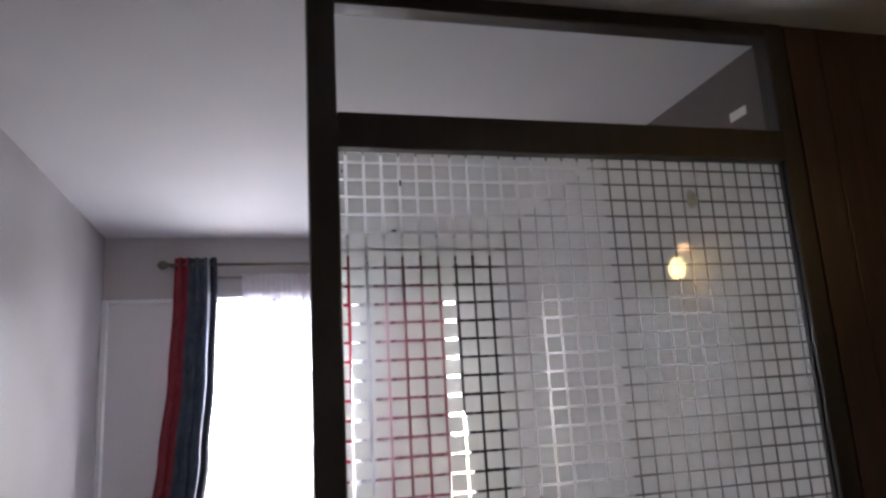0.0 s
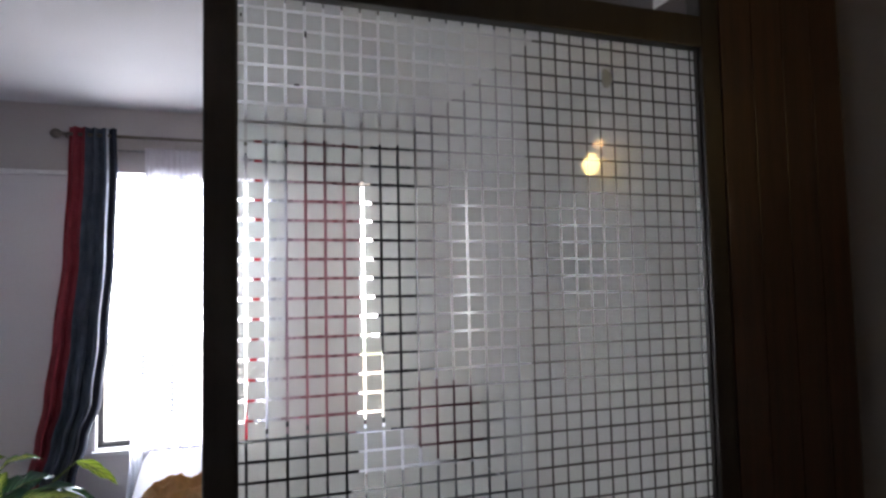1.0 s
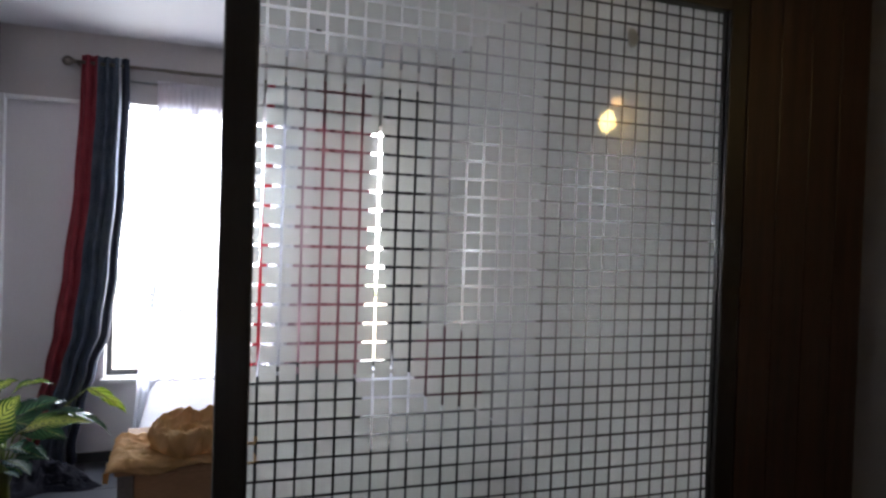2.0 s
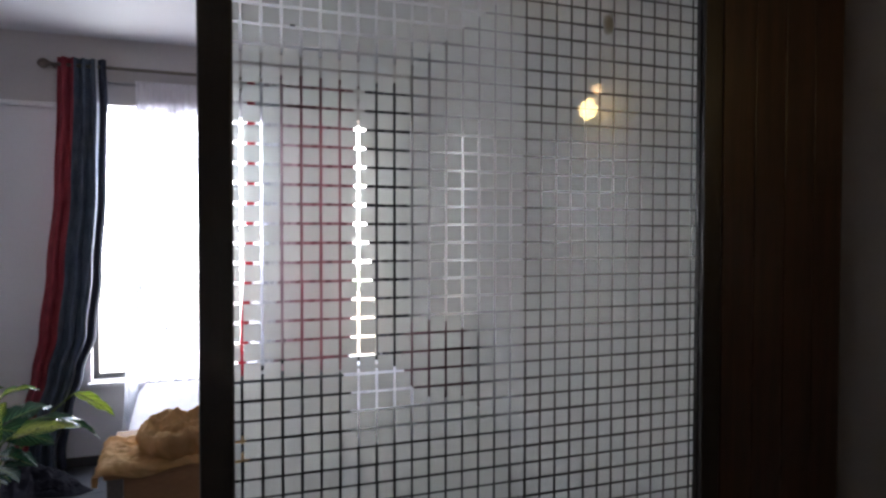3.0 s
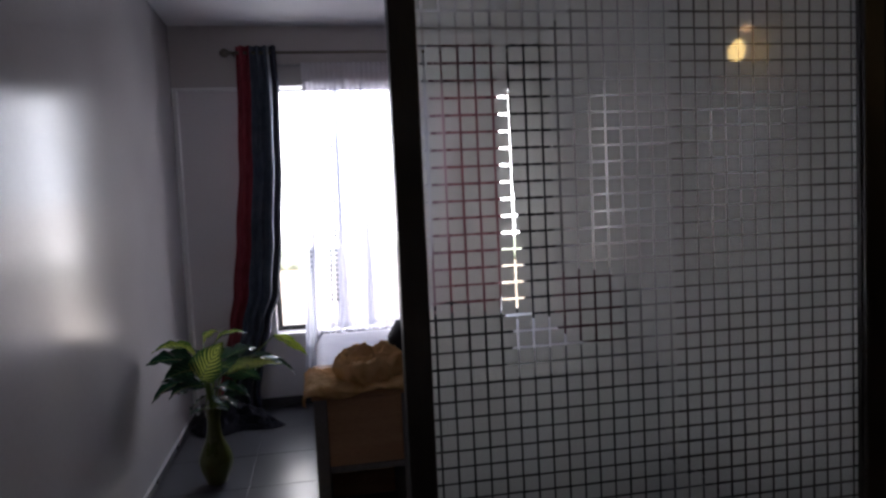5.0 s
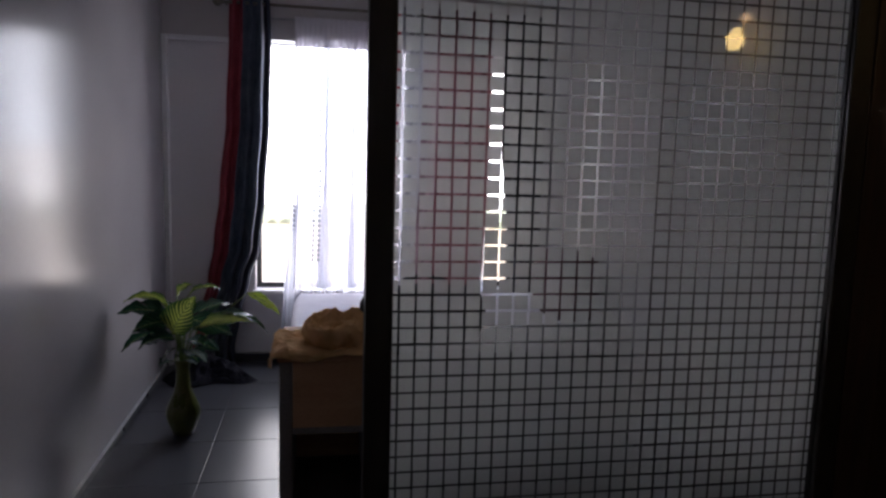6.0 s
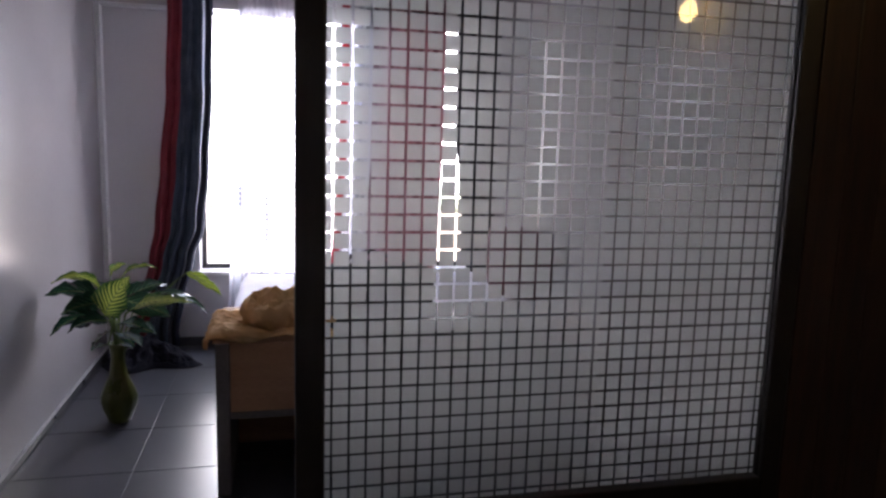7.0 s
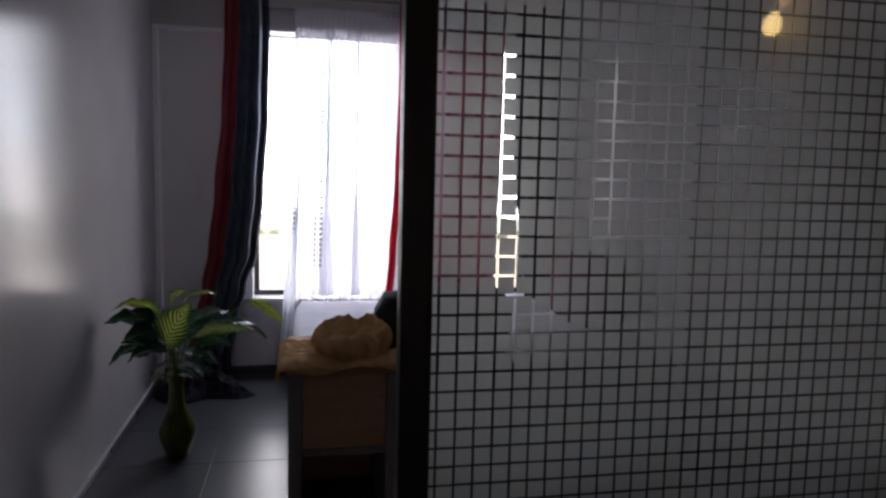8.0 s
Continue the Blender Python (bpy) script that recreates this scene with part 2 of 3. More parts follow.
# red cloth as the window lights it from behind, painted pink
BACKLIT_PINK = cloth("backlit_pink_cloth", (0.40, 0.28, 0.32), (0.50, 0.37, 0.41), 0.6)
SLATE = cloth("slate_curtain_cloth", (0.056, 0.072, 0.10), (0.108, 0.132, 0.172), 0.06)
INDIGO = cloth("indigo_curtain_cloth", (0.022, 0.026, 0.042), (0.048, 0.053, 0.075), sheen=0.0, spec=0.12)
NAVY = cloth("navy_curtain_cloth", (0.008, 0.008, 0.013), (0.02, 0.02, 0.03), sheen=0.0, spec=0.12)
# pale cloth that paints window light coming through the curtains
BACKLIT_PALE = cloth("backlit_pale_cloth", (0.62, 0.63, 0.67), (0.74, 0.75, 0.79), 0.5)
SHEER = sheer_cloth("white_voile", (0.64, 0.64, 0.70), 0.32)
# closer weave for the gathers; the folds' shade is put into the darker colour
VOILE_FOLD_SHADE = sheer_cloth("shaded_fold_voile", (0.44, 0.46, 0.54), 0.06)
LACE = sheer_cloth("voile_lace", (0.26, 0.29, 0.33), 0.22)
# lighter copy of the voile: the window light on its end is painted in
VOILE_LIT = cloth("lit_voile_edge", (0.84, 0.86, 0.91), (0.90, 0.91, 0.95), 0.72)
HEADER = cloth("voile_header", (0.80, 0.77, 0.80), (0.90, 0.88, 0.90), 0.5)
BRASS = surface("aged_brass", (0.20, 0.175, 0.15), (0.30, 0.26, 0.22), 0.5, 20, 200, metal=1.0)
STEEL = surface("pale_metal", (0.5, 0.5, 0.5), (0.62, 0.62, 0.62), 0.35, 20, 200, metal=1.0)
BLACK_METAL = surface("black_window_metal", (0.02, 0.02, 0.022), (0.04, 0.04, 0.042), 0.4, 10, 120)
GLASS = clear_glass("window_glass")
PANE_GLASS = clear_glass("partition_glass", (0.97, 0.98, 0.97), 0.03, 1.55)
FILM = frosted_film("frosted_film")
SMUDGE = surface("dried_glue", (0.36, 0.36, 0.32), (0.48, 0.48, 0.43), 0.8, 40, 200)
VASE = surface("olive_glaze", (0.065, 0.075, 0.012), (0.125, 0.135, 0.024), 0.3, 7, 120, bump=0.08)
STALK = surface("plant_stalk", (0.10, 0.16, 0.03), (0.20, 0.28, 0.06), 0.4, 20, 160)
LEAF_PALE = leaf_material("variegated_leaf", (0.035, 0.10, 0.022), (0.60, 0.68, 0.12), 62.0, 0.55)
LEAF_DARK = leaf_material("dark_leaf", (0.012, 0.045, 0.024), (0.05, 0.14, 0.06), 50.0, 0.3)
# silvery heart paints the window's reflection onto the flat-lying leaves
LEAF_SHEEN = leaf_material("window_sheen_leaf", (0.015, 0.06, 0.045), (0.50, 0.64, 0.62), 70.0, 0.5)
LEAF_LIME = leaf_material("lime_leaf", (0.22, 0.36, 0.03), (0.52, 0.66, 0.09), 30.0, 0.8)
TAN = cloth("tan_cloth", (0.72, 0.44, 0.18), (0.92, 0.64, 0.33), 0.32)
BLACK_CLOTH = cloth("black_cloth", (0.012, 0.012, 0.016), (0.03, 0.03, 0.038))
MAROON = cloth("maroon_cloth", (0.06, 0.012, 0.02), (0.11, 0.025, 0.036))
LAVENDER = cloth("lavender_bedding", (0.60, 0.60, 0.68), (0.70, 0.70, 0.77))
PAPER = surface("white_paper", (0.70, 0.70, 0.70), (0.80, 0.80, 0.80), 0.7, 20, 200)
SAND = surface("dry_ground", (0.21, 0.165, 0.118), (0.29, 0.235, 0.172), 0.95, 0.05, 1.5)
# grey-green scrub, paler because the distance haze is mixed into its colour
BUSH = surface("hazed_bush_leaf", (0.14, 0.165, 0.125), (0.21, 0.235, 0.18), 0.8, 4, 30)
BULB = glowing("warm_bulb", (1.0, 0.70, 0.24), 2.6)
# glow of an added collar, in place of the bulb's light on its mount
COLLAR_GLOW = glowing("added_collar_glow", (1.0, 0.62, 0.28), 0.8)
CERAMIC = surface("lamp_holder", (0.5, 0.46, 0.4), (0.62, 0.58, 0.52), 0.3, 20, 200)

# ---- mesh helpers ----


def mesh_of(name, bm, material, smooth=False):
    me = bpy.data.meshes.new(name)
    bm.normal_update()
    bm.to_mesh(me)
    bm.free()
    me.materials.append(material)
    if smooth:
        me.polygons.foreach_set("use_smooth", [True] * len(me.polygons))
    return me


def part(name, bm, material, parent=None, label="", smooth=False):
    ob = new(name, mesh_of(name, bm, material, smooth))
    ob.parent = parent
    if label:
        tagged(ob, label)
    return ob


def structure(name, bm, material, label, category):
    return tagged(part(name, bm, material), label, category, kind="structure")


def thing(name, at, label, category, group=""):
    ob = new(name)
    ob.location = at
    ob.empty_display_size = 0.05
    return tagged(ob, label, category, group)


def box(x0, x1, y0, y1, z0, z1, bevel=0.0, into=None):
    bm = into if into is not None else bmesh.new()
    made = bmesh.ops.create_cube(bm, size=1.0)["verts"]
    bmesh.ops.scale(bm, vec=(x1 - x0, y1 - y0, z1 - z0), verts=made)
    bmesh.ops.translate(bm, vec=((x0 + x1) / 2, (y0 + y1) / 2, (z0 + z1) / 2), verts=made)
    if bevel:
        edges = list({e for v in made for e in v.link_edges})
        bmesh.ops.bevel(bm, geom=edges, offset=bevel, segments=2, affect="EDGES", profile=0.6)
    return bm


def lathe(profile, turns=32, flute=0.0, flutes=0):
    """A turned shape from (radius, height) pairs."""
    bm = bmesh.new()
    rings = []
    for r, z in profile:
        ring = []
        for i in range(turns):
            a = 2 * math.pi * i / turns
            rr = r * (1 + flute * math.cos(flutes * a))
            ring.append(bm.verts.new((rr * math.cos(a), rr * math.sin(a), z)))
        rings.append(ring)
    for lo, hi in zip(rings, rings[1:]):
        for i in range(turns):
            j = (i + 1) % turns
            bm.faces.new((lo[i], lo[j], hi[j], hi[i]))
    bm.faces.new(rings[0][::-1])
    bm.faces.new(rings[-1])
    return bm


def tube(points, radii, sides=10):
    """A round bar through the points, with a radius at each."""
    bm = bmesh.new()
    pts = [Vector(p) for p in points]
    rings = []
    for i, p in enumerate(pts):
        d = (pts[min(i + 1, len(pts) - 1)] - pts[max(i - 1, 0)]).normalized()
        a = d.cross(Vector((0, 0, 1)) if abs(d.z) < 0.9 else Vector((1, 0, 0))).normalized()
        b = d.cross(a)
        r = radii[i] if isinstance(radii, (list, tuple)) else radii
        rings.append([bm.verts.new(p + r * (math.cos(2 * math.pi * k / sides) * a + math.sin(2 * math.pi * k / sides) * b)) for k in range(sides)])
    for lo, hi in zip(rings, rings[1:]):
        for i in range(sides):
            j = (i + 1) % sides
            bm.faces.new((lo[i], lo[j], hi[j], hi[i]))
    bm.faces.new(rings[0][::-1])
    bm.faces.new(rings[-1])
    bmesh.ops.recalc_face_normals(bm, faces=bm.faces)
    return bm


def sheet(fn, nu, nv, thick=0.0):
    """A cloth of nu by nv cells, each corner placed by fn(u, v), with a back face at the given thickness."""
    bm = bmesh.new()
    grid = [[bm.verts.new(fn(i / nu, j / nv)) for i in range(nu + 1)] for j in range(nv + 1)]
    for j in range(nv):
        for i in range(nu):
            bm.faces.new((grid[j][i], grid[j][i + 1], grid[j + 1][i + 1], grid[j + 1][i]))
    if thick:
        bm.normal_update()
        back = [[bm.verts.new(p.co - p.normal * thick) for p in row] for row in grid]
        for j in range(nv):
            for i in range(nu):
                bm.faces.new((back[j + 1][i], back[j + 1][i + 1], back[j][i + 1], back[j][i]))
        ring = [(0, i) for i in range(nu)] + [(j, nu) for j in range(nv)] + [(nv, i) for i in range(nu, 0, -1)] + [(j, 0) for j in range(nv, 0, -1)]
        for (j0, i0), (j1, i1) in zip(ring, ring[1:] + ring[:1]):
            bm.faces.new((grid[j1][i1], grid[j0][i0], back[j0][i0], back[j1][i1]))
    return bm


def between(z, table):
    """The values at height z, from rows of height and values in falling order."""
    if z >= table[0][0]:
        return table[0][1:]
    for (z1, *a), (z0, *b) in zip(table, table[1:]):
        if z >= z0:
            k = (z1 - z) / (z1 - z0)
            k = k * k * (3 - 2 * k)
            return [p + (q - p) * k for p, q in zip(a, b)]
    return table[-1][1:]


# ---- the place ----
LEFT, RIGHT, FAR, HIGH = -1.198, 1.42, 3.0, 2.6      # back room
HALL_RIGHT, HALL_BACK = 2.0, -3.2                     # room in front of the partition
WIN = (-0.62, 1.24, 0.50, 2.20)                       # window opening: x, x, z, z
BEAM = 2.20
PIER = 1.25                                           # where the right wall changes from dark to pale



def skewed(bm, lean=0.015):
    """Turns a long left-hand piece a little towards the room, as that wall runs out of square."""
    for v in bm.verts:
        v.co.x += (FAR - v.co.y) * lean
    return bm


structure("ground", sheet(lambda u, v: (-600 + 1200 * u, 3.6 + 900 * v, -3.4), 4, 4), SAND, "dry sandy ground outside the window", "ground")
floor = structure("floor", box(LEFT - 0.2, HALL_RIGHT + 0.2, HALL_BACK - 0.2, FAR + 0.25, -0.16, -0.006), GROUT, "floor of square grey ceramic tiles", "floor")
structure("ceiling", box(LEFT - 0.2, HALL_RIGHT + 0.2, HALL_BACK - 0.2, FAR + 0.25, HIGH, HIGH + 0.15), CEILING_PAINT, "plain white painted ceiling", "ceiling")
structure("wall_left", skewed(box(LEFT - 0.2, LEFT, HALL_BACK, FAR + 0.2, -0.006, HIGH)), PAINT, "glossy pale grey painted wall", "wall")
structure("wall_right", box(RIGHT, HALL_RIGHT + 0.2, 0.035, PIER, -0.006, HIGH), TAUPE, "glossy dark taupe painted wall of the back room", "wall")
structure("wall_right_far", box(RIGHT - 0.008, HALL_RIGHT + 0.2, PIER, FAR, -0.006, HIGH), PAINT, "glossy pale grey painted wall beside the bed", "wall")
structure("wall_hall_right", box(HALL_RIGHT, HALL_RIGHT + 0.2, HALL_BACK, 0.034, -0.006, HIGH), HALL_PAINT, "taupe painted wall with a lamp", "wall")
structure("wall_back", box(LEFT - 0.2, HALL_RIGHT + 0.2, HALL_BACK - 0.2, HALL_BACK, -0.006, HIGH), PAINT_MATT, "plain grey painted wall", "wall")

far = box(LEFT, WIN[0], FAR, FAR + 0.2, -0.006, BEAM)
box(WIN[1], HALL_RIGHT + 0.2, FAR, FAR + 0.2, -0.006, BEAM, into=far)
box(WIN[0], WIN[1], FAR, FAR + 0.2, -0.006, WIN[2], into=far)
structure("wall_far", far, PAINT_MATT, "grey painted window wall set back under a beam", "wall")
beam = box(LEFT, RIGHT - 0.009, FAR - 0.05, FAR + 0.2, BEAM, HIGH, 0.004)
structure("wall_beam", beam, BEAM_SHADE, "painted beam above the window, its shade put into a darker grey", "beam")
# pale strips paint the window light on the recess side and beam underside
structure("trim", box(LEFT, LEFT + 0.030, FAR - 0.062, FAR, -0.006, BEAM - 0.002, 0.004), TRIM_PAINT, "narrow corner strip beside the window recess, painted pale as window-lit", "trim")
structure("lit_beam_edge", box(LEFT + 0.030, WIN[0], FAR - 0.053, FAR, BEAM - 0.024, BEAM - 0.001, 0.003), TRIM_PAINT, "thin edge under the beam, painted pale as window-lit", "trim")


def baseboard(name, x0, x1, y0, y1, label, lean=0.0):
    ob = structure(name, skewed(box(x0, x1, y0, y1, -0.004, 0.062 if x1 - x0 > 0.1 else 0.034, 0.003), lean), SKIRT, label, "baseboard")
    return ob


b1 = baseboard("baseboard_left", LEFT, LEFT + 0.012, HALL_BACK + 0.01, FAR - 0.065, "dark grey tile skirting with a pale top edge", 0.015)
part("edge_strip", skewed(box(LEFT, LEFT + 0.016, HALL_BACK + 0.01, FAR - 0.065, 0.035, 0.040, 0.0015)), STRIP, b1, "thin pale edge strip")
baseboard("baseboard_far", LEFT + 0.032, RIGHT - 0.022, FAR - 0.012, FAR, "dark grey tile skirting below the window")
baseboard("baseboard_right", RIGHT - 0.012, RIGHT, 0.05, PIER - 0.001, "dark grey tile skirting")
baseboard("baseboard_right_far", RIGHT - 0.020, RIGHT - 0.008, PIER, FAR - 0.014, "dark grey tile skirting behind the bed")


def build_window():
    x0, x1, z0, z1 = WIN
    y = FAR + 0.10
    w = tagged(new("window_1"), "wide black metal window with clear panes", "window", kind="structure")
    fr = box(x0, x0 + 0.035, y, y + 0.05, z0 + 0.012, z1, 0.003)
    box(x1 - 0.035, x1, y, y + 0.05, z0 + 0.012, z1, 0.003, fr)
    box(x0 + 0.035, x1 - 0.035, y, y + 0.05, z0 + 0.012, z0 + 0.047, 0.003, fr)
    part("window_frame", fr, BLACK_METAL, w)
    part("window_head", box(x0 + 0.035, x1 - 0.035, y, y + 0.05, z1 - 0.012, z1, 0.003), TRIM_PAINT, w, "pale painted head")
    xm = (x0 + x1) / 2
    part("mullion", box(xm - 0.02, xm + 0.02, y + 0.004, y + 0.046, z0 + 0.047, z1 - 0.012, 0.003), BLACK_METAL, w)
    for a, c in ((x0 + 0.035, xm - 0.02), (xm + 0.02, x1 - 0.035)):
        g = part("pane", box(a, c, y + 0.022, y + 0.027, z0 + 0.047, z1 - 0.012), GLASS, w)
        g.visible_shadow = False
    part("window_sill", box(x0 - 0.02, x1 + 0.02, FAR - 0.03, FAR + 0.15, z0 - 0.018, z0 + 0.010, 0.005), TRIM_PAINT, w, "white painted sill")


build_window()

# added sheet that glows in place of bright haze and low sky
HAZE_GLOW = glowing("hazy_distance_glow", (0.95, 0.97, 1.0), 1.0)
structure("backdrop", sheet(lambda u, v: (-160 + 320 * u, 74, -3.6 + 40 * v), 2, 2), HAZE_GLOW, "added glowing sheet for the pale hazy distance and sky", "backdrop")
# distant scrub beyond the window
bm = bmesh.new()
rng = random.Random(5)
for i in range(800):
    x, y = rng.uniform(-60, 60), rng.uniform(52, 72)
    r = rng.uniform(0.4, 1.2)
    made = bmesh.ops.create_icosphere(bm, subdivisions=1, radius=r)["verts"]
    for v in made:
        v.co = Vector((v.co.x * 1.5, v.co.y, v.co.z * 0.7)) * rng.uniform(0.75, 1.2) + Vector((x, y, -3.2))
tagged(part("shrubs", bm, BUSH), "distant low green scrub on the dry ground", "shrubs", kind="stuff")

# ---- partition ----
PITCH, ROW0, COL1, GLASS_R = 0.0468, 2.1595, 0.0235, 1.363
RAIL = 0.364
frame_ob = thing("partition_screen", (0, 0, 0), "dark wooden partition with frosted checked glass and clear transom", "partition")
part("post", box(-0.072, 0.002, -0.034, 0.034, 0, HIGH, 0.006), DARK_WOOD, frame_ob)
part("post", box(1.350, 1.418, -0.034, 0.034, 0, HIGH, 0.006), DARK_WOOD, frame_ob)
part("top_rail", box(0.002, 1.350, -0.032, 0.032, 2.552, HIGH, 0.005), DARK_WOOD, frame_ob)
part("middle_rail", box(0.002, 1.350, -0.034, 0.034, 2.142, 2.238, 0.005), DARK_WOOD, frame_ob)
part("bottom_rail", box(0.002, 1.350, -0.034, 0.034, 0, RAIL, 0.005), DARK_WOOD, frame_ob)
g = part("transom_pane", box(0.002, 1.350, -0.003, 0.003, 2.238, 2.552), PANE_GLASS, frame_ob, "clear transom pane")
g.visible_shadow = False
main_pane = part("glass_pane", box(0.002, 1.350, -0.003, 0.003, RAIL, 2.142), PANE_GLASS, frame_ob, "clear pane with frosted square film")
main_pane.visible_shadow = False
part("glazing_bead", box(0.002, 0.005, -0.016, -0.004, RAIL, 2.142, 0.001), DARK_WOOD, frame_ob)
part("glazing_bead", box(1.346, 1.350, -0.016, -0.004, RAIL, 2.142, 0.001), DARK_WOOD, frame_ob)
sm = lathe([(0.012, 0.0), (0.018, 0.0006), (0.017, 0.0012), (0.006, 0.0016)], 20, 0.08, 3)
bmesh.ops.scale(sm, vec=(1, 1.55, 1), verts=sm.verts)
bmesh.ops.rotate(sm, matrix=Matrix.Rotation(radians(90), 3, "X"), verts=sm.verts)
bmesh.ops.translate(sm, vec=(1.028, -0.0032, 2.025), verts=sm.verts)
part("glue_spot", sm, SMUDGE, frame_ob, "grey dried glue spot")
for tx, tz, tw, th in ((0.165, 2.056, 0.006, 0.016), (0.143, 1.928, 0.013, 0.005), (0.013, 2.087, 0.004, 0.009)):
    part("film_tear", box(tx - tw / 2, tx + tw / 2, -0.0040, -0.0032, tz - th / 2, tz + th / 2, 0.0003), BLACK_METAL, frame_ob, "small dark tear in the film")

# brown veneered boards beside the partition
boards = thing("wardrobe_side", (1.42, 0, 0), "tall dark brown veneered wardrobe panel beside the partition", "wardrobe")
for i in range(4):
    part("board", box(0.001 + i * 0.123, 0.122 + i * 0.123, -0.035, 0.02, 0.0, 2.595, 0.003), BROWN_WOOD, boards)

# ---- curtains ----
ROD_Y, ROD_Z = 2.90, 2.412
rod = thing("curtain_rod", (0, ROD_Y, ROD_Z), "aged brass curtain rod with ball finial", "curtain rod")
part("rod", tube([(-0.80, 0, 0), (1.40, 0, 0)], 0.010, 14), BRASS, rod, smooth=True)
fin = lathe([(0.009, 0), (0.014, 0.006), (0.010, 0.012), (0.020, 0.024), (0.029, 0.042), (0.027, 0.058), (0.016, 0.072), (0.005, 0.078)], 24, 0.05, 8)
bmesh.ops.rotate(fin, matrix=Matrix.Rotation(radians(-90), 3, "Y"), verts=fin.verts)
bmesh.ops.translate(fin, vec=(-0.795, 0, 0), verts=fin.verts)
part("finial", fin, BRASS, rod, "round carved finial", smooth=True)
part("bracket", tube([(-0.785, 0.05, -0.01), (-0.785, 0.0, -0.016), (-0.785, -0.008, -0.012)], 0.006), BRASS, rod)
voile_rod = thing("voile_rod", (0, 2.935, 2.333), "thin pale rod that carries the voile", "curtain rod")
part("rod", tube([(-0.62, 0, 0), (1.30, 0, 0)], 0.006, 10), STEEL, voile_rod, smooth=True)


def drape(u0, u1, edges, depth, folds, phase, y, z_top, z_bottom, nu=60, nv=70, thick=0.003, lean=0.0):
    """A hanging cloth between two shares of the curtain's width; its folds deepen downwards."""
    def place(u, v):
        z = z_top + (z_bottom - z_top) * v
        a, b = between(z, edges)
        k = u0 + (u1 - u0) * u
        w = noise.noise(Vector((k * 3.1, z * 0.9, phase)))
        d = depth * (0.75 + 0.35 * v)
        wave = math.sin(2 * math.pi * folds * k + phase + 0.9 * w)
        fine = 0.25 * math.sin(4 * math.pi * folds * k + 2 * phase + z)
        return (a + (b - a) * k + 0.006 * w, y + lean * v + d * (wave + fine) + 0.012 * w, z)
    return sheet(place, nu, nv, thick)


left_edges = [(2.46, -0.770, -0.512), (2.2, -0.775, -0.503), (1.7, -0.800, -0.515), (1.2, -0.845, -0.545), (0.83, -0.885, -0.578), (0.6, -0.925, -0.650), (0.36, -0.975, -0.715), (0.12, -1.03, -0.755), (0.0, -1.06, -0.745)]
left = thing("curtain", (0, 0, 0), "long red and slate curtain with a backlit gap painted as a pale stripe, trailing on the floor", "curtain", "curtains at the window")
# the pale stripe paints the backlit gap between slate and navy
for name, a, b, m in (("red_panel", 0.0, 0.34, RED), ("slate_panel", 0.34, 0.775, SLATE), ("backlit_stripe", 0.775, 0.825, BACKLIT_PALE), ("navy_edge", 0.825, 1.0, INDIGO)):
    part(name, drape(a, b, left_edges, 0.022, 5.0, 0.4, ROD_Y - 0.005, 2.455, 0.03, 26 if b - a > 0.2 else 10, 70), m, left, smooth=True)


def mound(cx, cy, rx, ry, h, seed, nu=44, nv=44, base=0.004, wrinkle=0.35, lean=(0, 0), z0=0.0, power=2.2):
    """A crumpled cloth heap: a low mound with sharp folds, thinning out to a ragged rim that lies on its support."""
    def place(u, v):
        a, b = 2 * u - 1, 2 * v - 1
        s = max(abs(a), abs(b), 1e-6) / max(math.hypot(a, b), 1e-6)
        a, b = a * s, b * s
        r = math.hypot(a, b)
        t = math.atan2(b, a)
        rim = 1 + 0.16 * math.sin(3 * t + seed) + 0.10 * math.sin(5 * t + 2 * seed)
        n1 = noise.noise(Vector((a * 2.1 + seed, b * 2.1, 0.3)))
        n2 = 1 - 2 * abs(noise.noise(Vector((a * 4.3, b * 4.3 + seed, 1.7))))
        n3 = 1 - 2 * abs(noise.noise(Vector((a * 9.0 + seed, b * 9.0, 4.1))))
        up = max(0.0, 1 - r ** power)
        z = h * up * (0.75 + 0.5 * n1) + h * wrinkle * (0.6 * n2 + 0.3 * n3) * (0.25 + up) * (1 - r ** 6)
        return (cx + rx * rim * a + lean[0] * up, cy + ry * rim * b + lean[1] * up, z0 + base + max(0.0, z))
    return sheet(place, nu, nv, 0.003)


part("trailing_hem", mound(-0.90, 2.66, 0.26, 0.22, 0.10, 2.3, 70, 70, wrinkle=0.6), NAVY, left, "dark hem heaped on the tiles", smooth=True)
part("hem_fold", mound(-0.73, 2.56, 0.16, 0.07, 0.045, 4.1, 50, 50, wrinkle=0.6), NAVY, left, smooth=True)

red_edges = [(2.46, 0.300, 0.99), (2.0, 0.300, 1.0), (1.3, 0.285, 0.995), (0.8, 0.255, 0.975), (0.40, 0.225, 0.95)]
red_right = thing("curtain", (0, 0, 0), "long red curtain over the window, its backlit left part painted sheer, pale and pink", "curtain", "curtains at the window")
# sheer, pale and pink panels put the backlight into the red curtain's colour
for name, a, b, m in (("red_edge", 0.0, 0.065, RED_BRIGHT), ("sheer_panel", 0.065, 0.18, SHEER), ("backlit_panel", 0.18, 0.30, BACKLIT_PALE), ("backlit_pink_panel", 0.30, 0.46, BACKLIT_PINK), ("red_panel", 0.46, 1.0, RED_DEEP)):
    part(name, drape(a, b, red_edges, 0.022, 7, 1.7, ROD_Y - 0.002, 2.455, 0.40, max(10, int(90 * (b - a))), 60), m, red_right, smooth=True)
